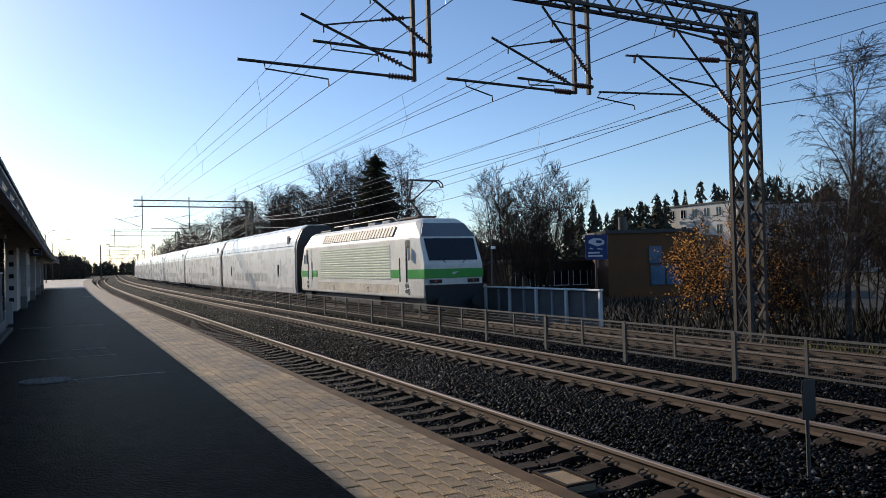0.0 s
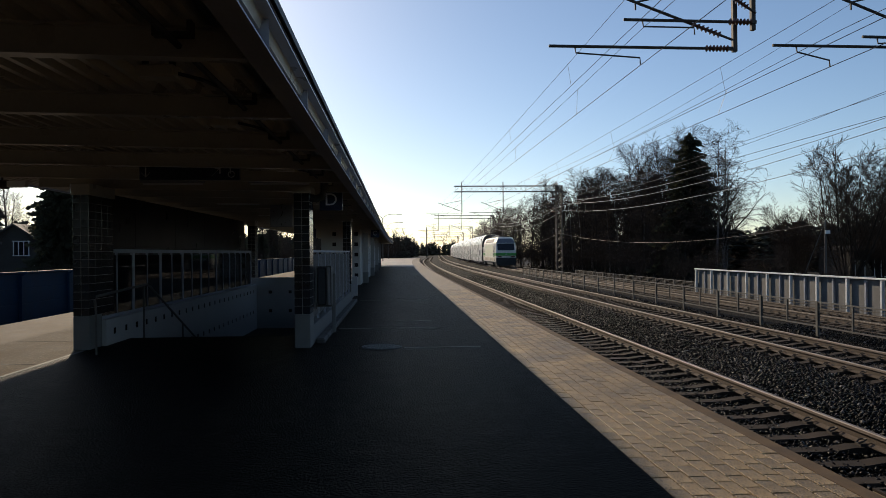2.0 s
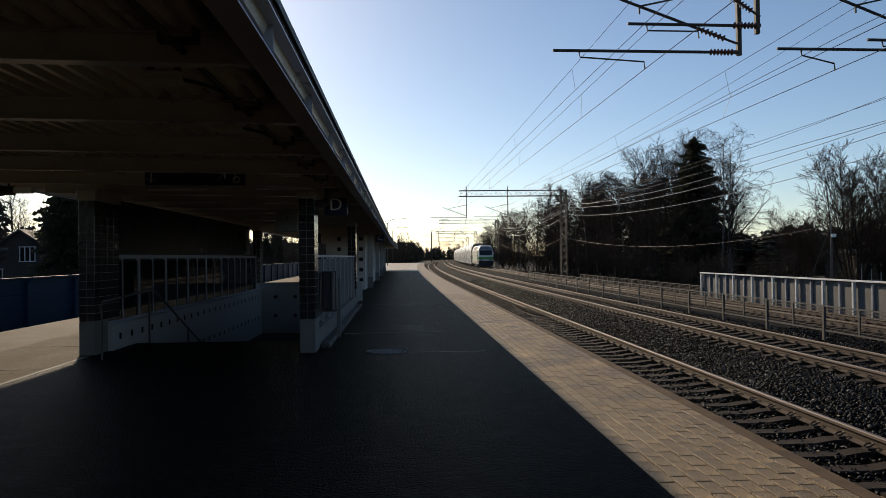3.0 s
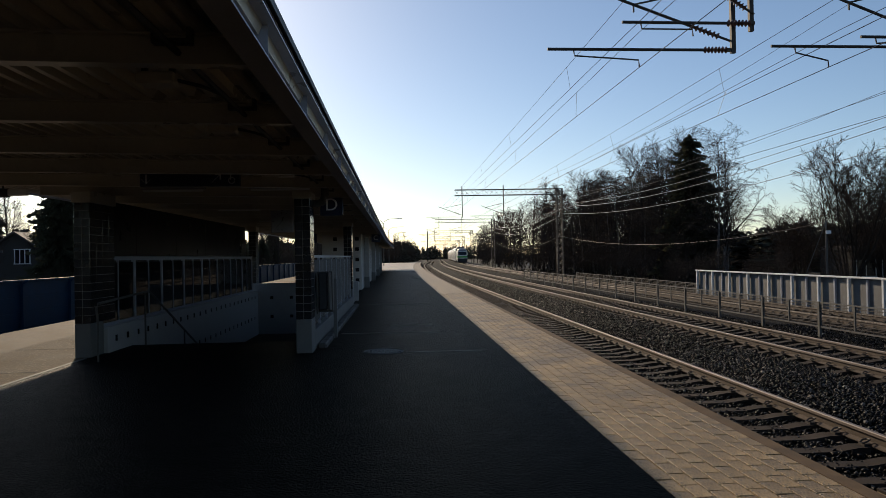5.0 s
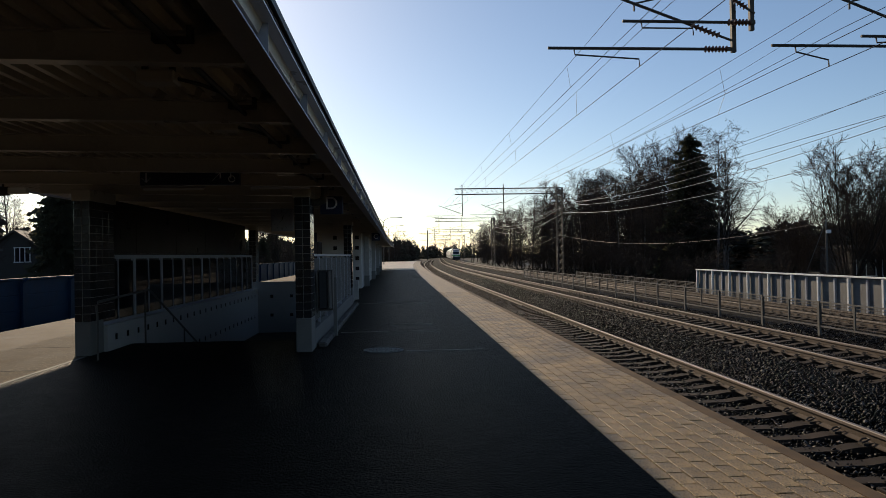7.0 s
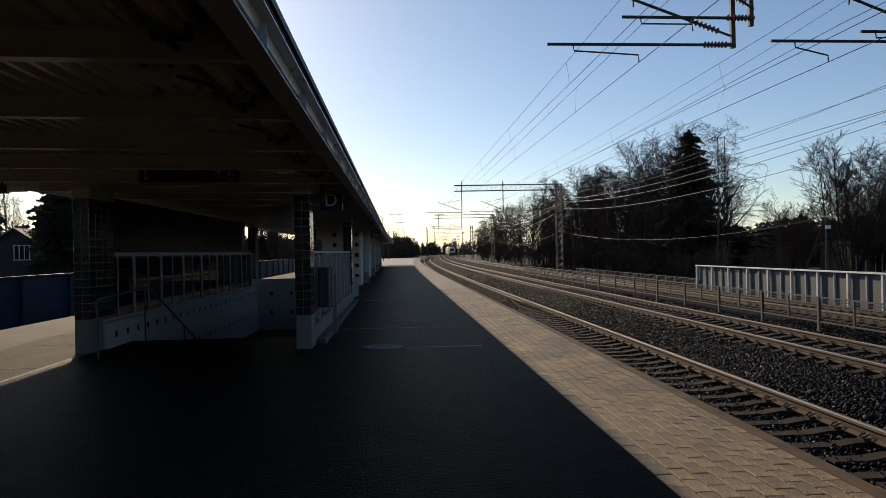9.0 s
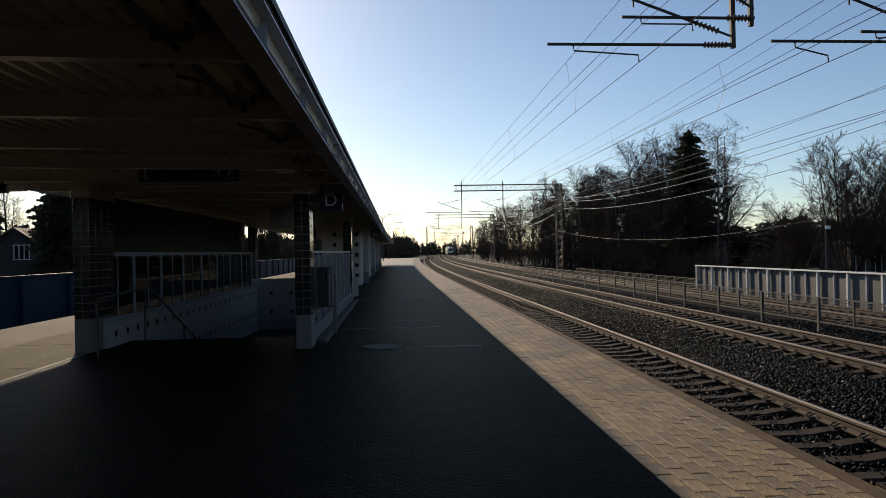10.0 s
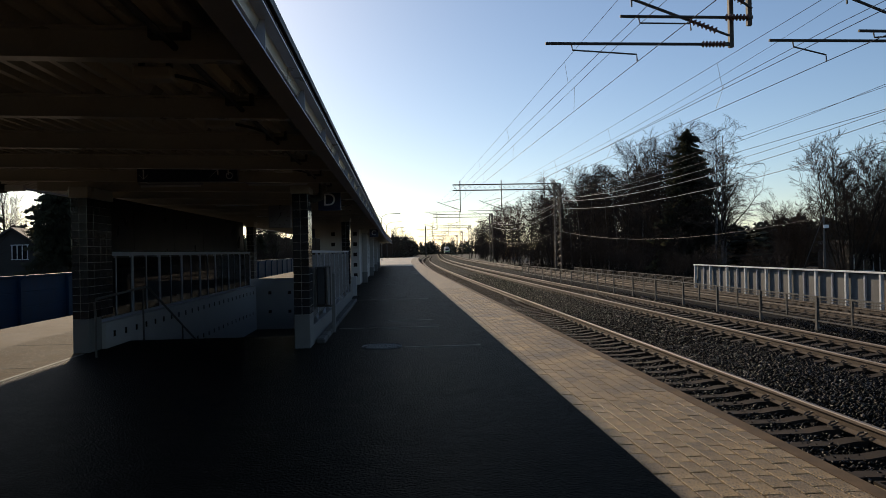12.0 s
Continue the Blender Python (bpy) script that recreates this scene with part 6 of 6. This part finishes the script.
mh = thing("manhole_cover", "round cast-iron manhole cover with a pale worn pattern", "manhole cover", at=(-0.27, 13.63, 0))
bm = bmesh.new()
beam(bm, (0, 0, -0.03), (0, 0, 0.006), 0.36, sides=36)
part("cover", bm, DARKSTEEL, mh)
bm = bmesh.new()
for i in range(-4, 5):
    for j in range(-4, 5):
        if math.hypot(i, j) < 4.3:
            box(bm, i * 0.075 - 0.025, i * 0.075 + 0.025, j * 0.075 - 0.025, j * 0.075 + 0.025, 0.006, 0.014)
tagged(part("tread", bm, CONCRETE, mh, "raised worn squares"), kind="stuff")
bm = bmesh.new()
tube(bm, [(0.365 * math.cos(a * math.pi / 18), 0.365 * math.sin(a * math.pi / 18), 0.004) for a in range(37)], 0.012, 4)
part("ring", bm, CONCRETE, mh)
mh2 = copy_thing(mh, pose(1.6, 58, 0))

for x0, x1, y in ((0.14, 1.55, 13.46), (-1.3, 1.0, 17.0), (-0.2, 0.9, 18.7), (-1.3, 1.2, 27.0)):
    bm = bmesh.new()
    box(bm, x0, x1, y - 0.018, y + 0.018, -0.02, 0.005)
    tagged(part("asphalt_seam", bm, GROUT), "thin pale seam across the asphalt", "pavement seam", kind="structure")
for y in (12.2, 15.4, 20.5):
    bm = bmesh.new()
    box(bm, -7.7, -5.8, y - 0.015, y + 0.015, -0.02, 0.004)
    tagged(part("paving_joint", bm, SAND), "dark joint across the paler asphalt strip", "pavement seam", kind="structure")
bm = bmesh.new()
box(bm, -5.72, -5.66, 3.0, 13.8, -0.02, 0.005)
tagged(part("platform_line", bm, CONCRETE), "worn pale line along the platform", "painted line", kind="structure")

# lamps and camera under the roof
for y in (14.9, 21.0, 27.2, 33.3):
    for x in (-2.3, -4.4):
        lm = thing("strip_light", "unlit fluorescent strip light under the roof", "strip light", "lights under the canopy", at=(x, y, 3.16))
        bm = bmesh.new()
        box(bm, -0.62, 0.62, -0.06, 0.06, 0.0, 0.08, 0.01)
        part("housing", bm, FASCIA, lm)
        bm = bmesh.new()
        beam(bm, (-0.58, 0, -0.01), (0.58, 0, -0.01), 0.03, sides=8)
        part("tube", bm, SIGNWHITE, lm)
        bm = bmesh.new()
        box(bm, -0.03, 0.03, -0.03, 0.03, 0.08, 0.19)
        part("bracket", bm, STEEL, lm)
sc = thing("dome_camera", "small dark dome camera under a roof beam", "security camera", at=(-4.75, 8.82, 3.0))
bm = bmesh.new()
bmesh.ops.create_uvsphere(bm, u_segments=12, v_segments=8, radius=0.075)
part("dome", bm, GLASSDARK, sc, smooth=True)
bm = bmesh.new()
beam(bm, (0, 0, 0.0), (0, 0, 0.03), 0.09, sides=12)
part("base", bm, FASCIA, sc)
bm = bmesh.new()
tube(bm, [(-5.6, 6.83, 3.3), (-5.5, 6.8, 3.1), (-5.35, 7.1, 2.99), (-5.1, 8.7, 3.0), (-4.8, 8.8, 3.01)], 0.012, 5)
tagged(part("camera_cable", bm, BLACK), "black cable looping under the roof beams", "cable")

cp = thing("conduit", "thin dark conduit on brackets along the canopy edge", "conduit", at=(-1.35, 0, 3.06))
bm = bmesh.new()
tube(bm, [(0, q, 0) for q in (1.0, 12.0, 24.0, 38.0)], 0.022, 6)
part("pipe", bm, BLACK, cp)
for k in range(17):
    y = 4.72 + 2.05 * k
    bm = bmesh.new()
    box(bm, -0.12, 0.12, y - 0.16, y - 0.08, 0.024, 0.05)
    box(bm, -0.12, -0.09, y - 0.16, y - 0.08, 0.05, 0.12)
    box(bm, 0.09, 0.12, y - 0.16, y - 0.08, 0.05, 0.12)
    part("bracket", bm, STEEL, cp)
for y in (5.6, 7.7, 11.9):
    jb = thing("junction_box", "flat beige junction box under the roof sheets", "junction box", "boxes along the conduit", at=(-1.75, y, 3.06))
    bm = bmesh.new()
    box(bm, -0.14, 0.14, -0.1, 0.1, 0.0, 0.09, 0.015)
    part("box", bm, SOFFIT, jb)
    bm = bmesh.new()
    tube(bm, [(0.13, 0, 0.04), (0.28, 0.1, 0.02), (0.39, 0.3, 0.0)], 0.015, 5)
    part("lead", bm, BLACK, jb)
    for xx in (-0.1, 0.1):
        bm = bmesh.new()
        box(bm, xx - 0.02, xx + 0.02, -0.02, 0.02, 0.09, 0.14)
        part("fixing", bm, STEEL, jb)
ls = thing("loudspeaker", "dark horn loudspeaker with a pale box under the roof edge", "loudspeaker", at=(-7.0, 13.4, 3.0))
bm = bmesh.new()
beam(bm, (-0.18, 0, 0), (0.05, 0, 0), 0.13, sides=14, w2=0.08)
beam(bm, (0.05, 0, 0), (0.2, 0, 0), 0.08, sides=12)
part("horn", bm, BLACK, ls)
bm = bmesh.new()
box(bm, 0.2, 0.52, -0.06, 0.06, -0.05, 0.06, 0.01)
part("driver_box", bm, WHITEPAINT, ls)
bm = bmesh.new()
beam(bm, (0.1, 0, 0.07), (0.1, 0, 0.24), 0.02, sides=6)
part("bracket", bm, STEEL, ls)
gp = thing("yard_pole", "thin grey pole with a short arm beyond the blue screen", "pole", at=(-22.6, 42.0, GZ))
bm = bmesh.new()
beam(bm, (0, 0, 0), (0, 0, 3.7), 0.05, sides=8)
part("pole", bm, STEEL, gp)
bm = bmesh.new()
box(bm, -0.1, 0.9, -0.05, 0.05, 3.62, 3.74, 0.01)
part("arm", bm, STEEL, gp)

# ---- ballast stones: loose lumps over the bed ----
rs = np.random.RandomState(3)
oct_f = np.array([(0, 2, 4), (2, 1, 4), (1, 3, 4), (3, 0, 4), (2, 0, 5), (1, 2, 5), (3, 1, 5), (0, 3, 5)])
oct_v = np.array([(1, 0, 0), (-1, 0, 0), (0, 1, 0), (0, -1, 0), (0, 0, 1), (0, 0, -1)], float)


def stones(name, regions, label):
    ctr = []
    for x0, x1, y0, y1, per in regions:
        n = int((x1 - x0) * (y1 - y0) * per)
        ctr.append(np.stack([rs.uniform(x0, x1, n), rs.uniform(y0, y1, n), np.full(n, BED_Z)], 1))
    c = np.concatenate(ctr)
    n = len(c)
    # keep clear of the rails and lower between the sleepers
    size = rs.uniform(0.022, 0.05, (n, 1))
    shape = oct_v[None] * rs.uniform(0.6, 1.35, (n, 6, 1)) + rs.uniform(-0.25, 0.25, (n, 6, 3))
    a = rs.uniform(0, 6.28, n)
    b = rs.uniform(-0.7, 0.7, n)
    ca, sa, cb, sb = np.cos(a), np.sin(a), np.cos(b), np.sin(b)
    x, y, z = shape[..., 0].copy(), shape[..., 1].copy(), shape[..., 2] * 0.75
    y, z = y * cb[:, None] - z * sb[:, None], y * sb[:, None] + z * cb[:, None]
    x, y = x * ca[:, None] - y * sa[:, None], x * sa[:, None] + y * ca[:, None]
    pts = np.stack([x, y, z], 2) * size[:, None]
    hump = 0.05 * np.exp(-((c[:, 0] - 7.5) / 1.0) ** 2) + rs.uniform(0, 0.035, n)
    c[:, 2] += hump
    pts += c[:, None]
    fc = (oct_f[None] + (np.arange(n) * 6)[:, None, None]).reshape(-1)
    me = bpy.data.meshes.new(name)
    me.vertices.add(n * 6)
    me.vertices.foreach_set("co", pts.reshape(-1))
    me.loops.add(n * 24)
    me.loops.foreach_set("vertex_index", fc)
    me.polygons.add(n * 8)
    me.polygons.foreach_set("loop_start", np.arange(n * 8) * 3)
    me.update(calc_edges=True)
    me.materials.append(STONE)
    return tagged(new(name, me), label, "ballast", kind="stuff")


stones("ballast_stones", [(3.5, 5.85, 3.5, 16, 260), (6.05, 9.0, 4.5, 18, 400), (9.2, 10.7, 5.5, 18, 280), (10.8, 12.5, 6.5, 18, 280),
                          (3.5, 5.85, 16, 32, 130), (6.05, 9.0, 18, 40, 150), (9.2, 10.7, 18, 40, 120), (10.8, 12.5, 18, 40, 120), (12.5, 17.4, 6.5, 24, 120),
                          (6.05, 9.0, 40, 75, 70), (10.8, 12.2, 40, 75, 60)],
       "dark grey and brown crushed stones lying loose between the rails, glints painted on a few")

# ---- paving of the sunny strip ----
def paver_mesh():
    bm = bmesh.new()
    box(bm, -PW / 2 + 0.005, PW / 2 - 0.005, -PL / 2 + 0.008, PL / 2 - 0.008, -0.05, 0.0, 0.004)
    me = bpy.data.meshes.new("paver")
    bmesh.ops.recalc_face_normals(bm, faces=bm.faces)
    bm.to_mesh(me)
    me.materials.append(PAVER)
    return me


PAVER_ME = paver_mesh()
paving = tagged(new("paving", None), "sunlit beige concrete pavers laid in staggered rows", "paving", kind="structure")
pv, pf = [], []
ncol = int((XP1 - PAVE_X) / PW)
PW_ = (XP1 - PAVE_X) / ncol
rp = random.Random(9)
for col in range(ncol):
    x = PAVE_X + (col + 0.5) * PW_
    for row in range(int((34 + 8.0) / PL)):
        y = -8.0 + (row + 0.5 * (col % 2)) * PL
        dz = rp.uniform(-0.003, 0.002)
        if 4.2 < y < 8.0:
            o = new("paver", PAVER_ME)
            o.parent, o.location = paving, (x, y, dz)
            o.rotation_euler = (rp.uniform(-0.006, 0.006), rp.uniform(-0.01, 0.01), rp.uniform(-0.008, 0.008))
        else:
            n = len(pv)
            a, b = PW_ / 2 - 0.006, PL / 2 - 0.009
            pv += [(x - a, y - b, dz - 0.02), (x + a, y - b, dz - 0.02), (x + a, y + b, dz - 0.02), (x - a, y + b, dz - 0.02),
                   (x - a, y - b, dz), (x + a, y - b, dz), (x + a, y + b, dz), (x - a, y + b, dz)]
            pf += [(n + 4, n + 5, n + 6, n + 7), (n, n + 1, n + 5, n + 4), (n + 1, n + 2, n + 6, n + 5), (n + 2, n + 3, n + 7, n + 6), (n + 3, n, n + 4, n + 7)]
tagged(raw("far_pavers", pv, pf, PAVER_J, paving), kind="stuff")
bm = bmesh.new()
sweep(bm, [(PAVE_X, -0.011), (PAVE_X, -0.001), (XP1, -0.001), (XP1, -0.011)], [(bend(y), y, 0) for y in [33.9, 40, 50] + list(range(60, 215, 10))])
tagged(part("distant_paving", bm, PAVER_J, paving), kind="stuff")


def motions():
    """The train runs away along the outer track at 38 m/s."""
    V, Y0 = 38.3, 28.8
    cars = [(LOCO, 0.0, 18.6)] + [(c, 19.3 + 26.7 * k, 26.2) for k, c in enumerate(COACHES)]
    for car, off, length in cars:
        rows = []
        for k in range(25):
            t = k * 0.5
            y = Y0 + V * t + off
            a = (T3 + bend(y), y)
            b = (T3 + bend(y + length), y + length)
            rows.append((t, pose(a[0], a[1], RAIL_Z, 0, 0, -math.degrees(math.atan2(b[0] - a[0], b[1] - a[1])))))
        walk(car, rows)


motions()
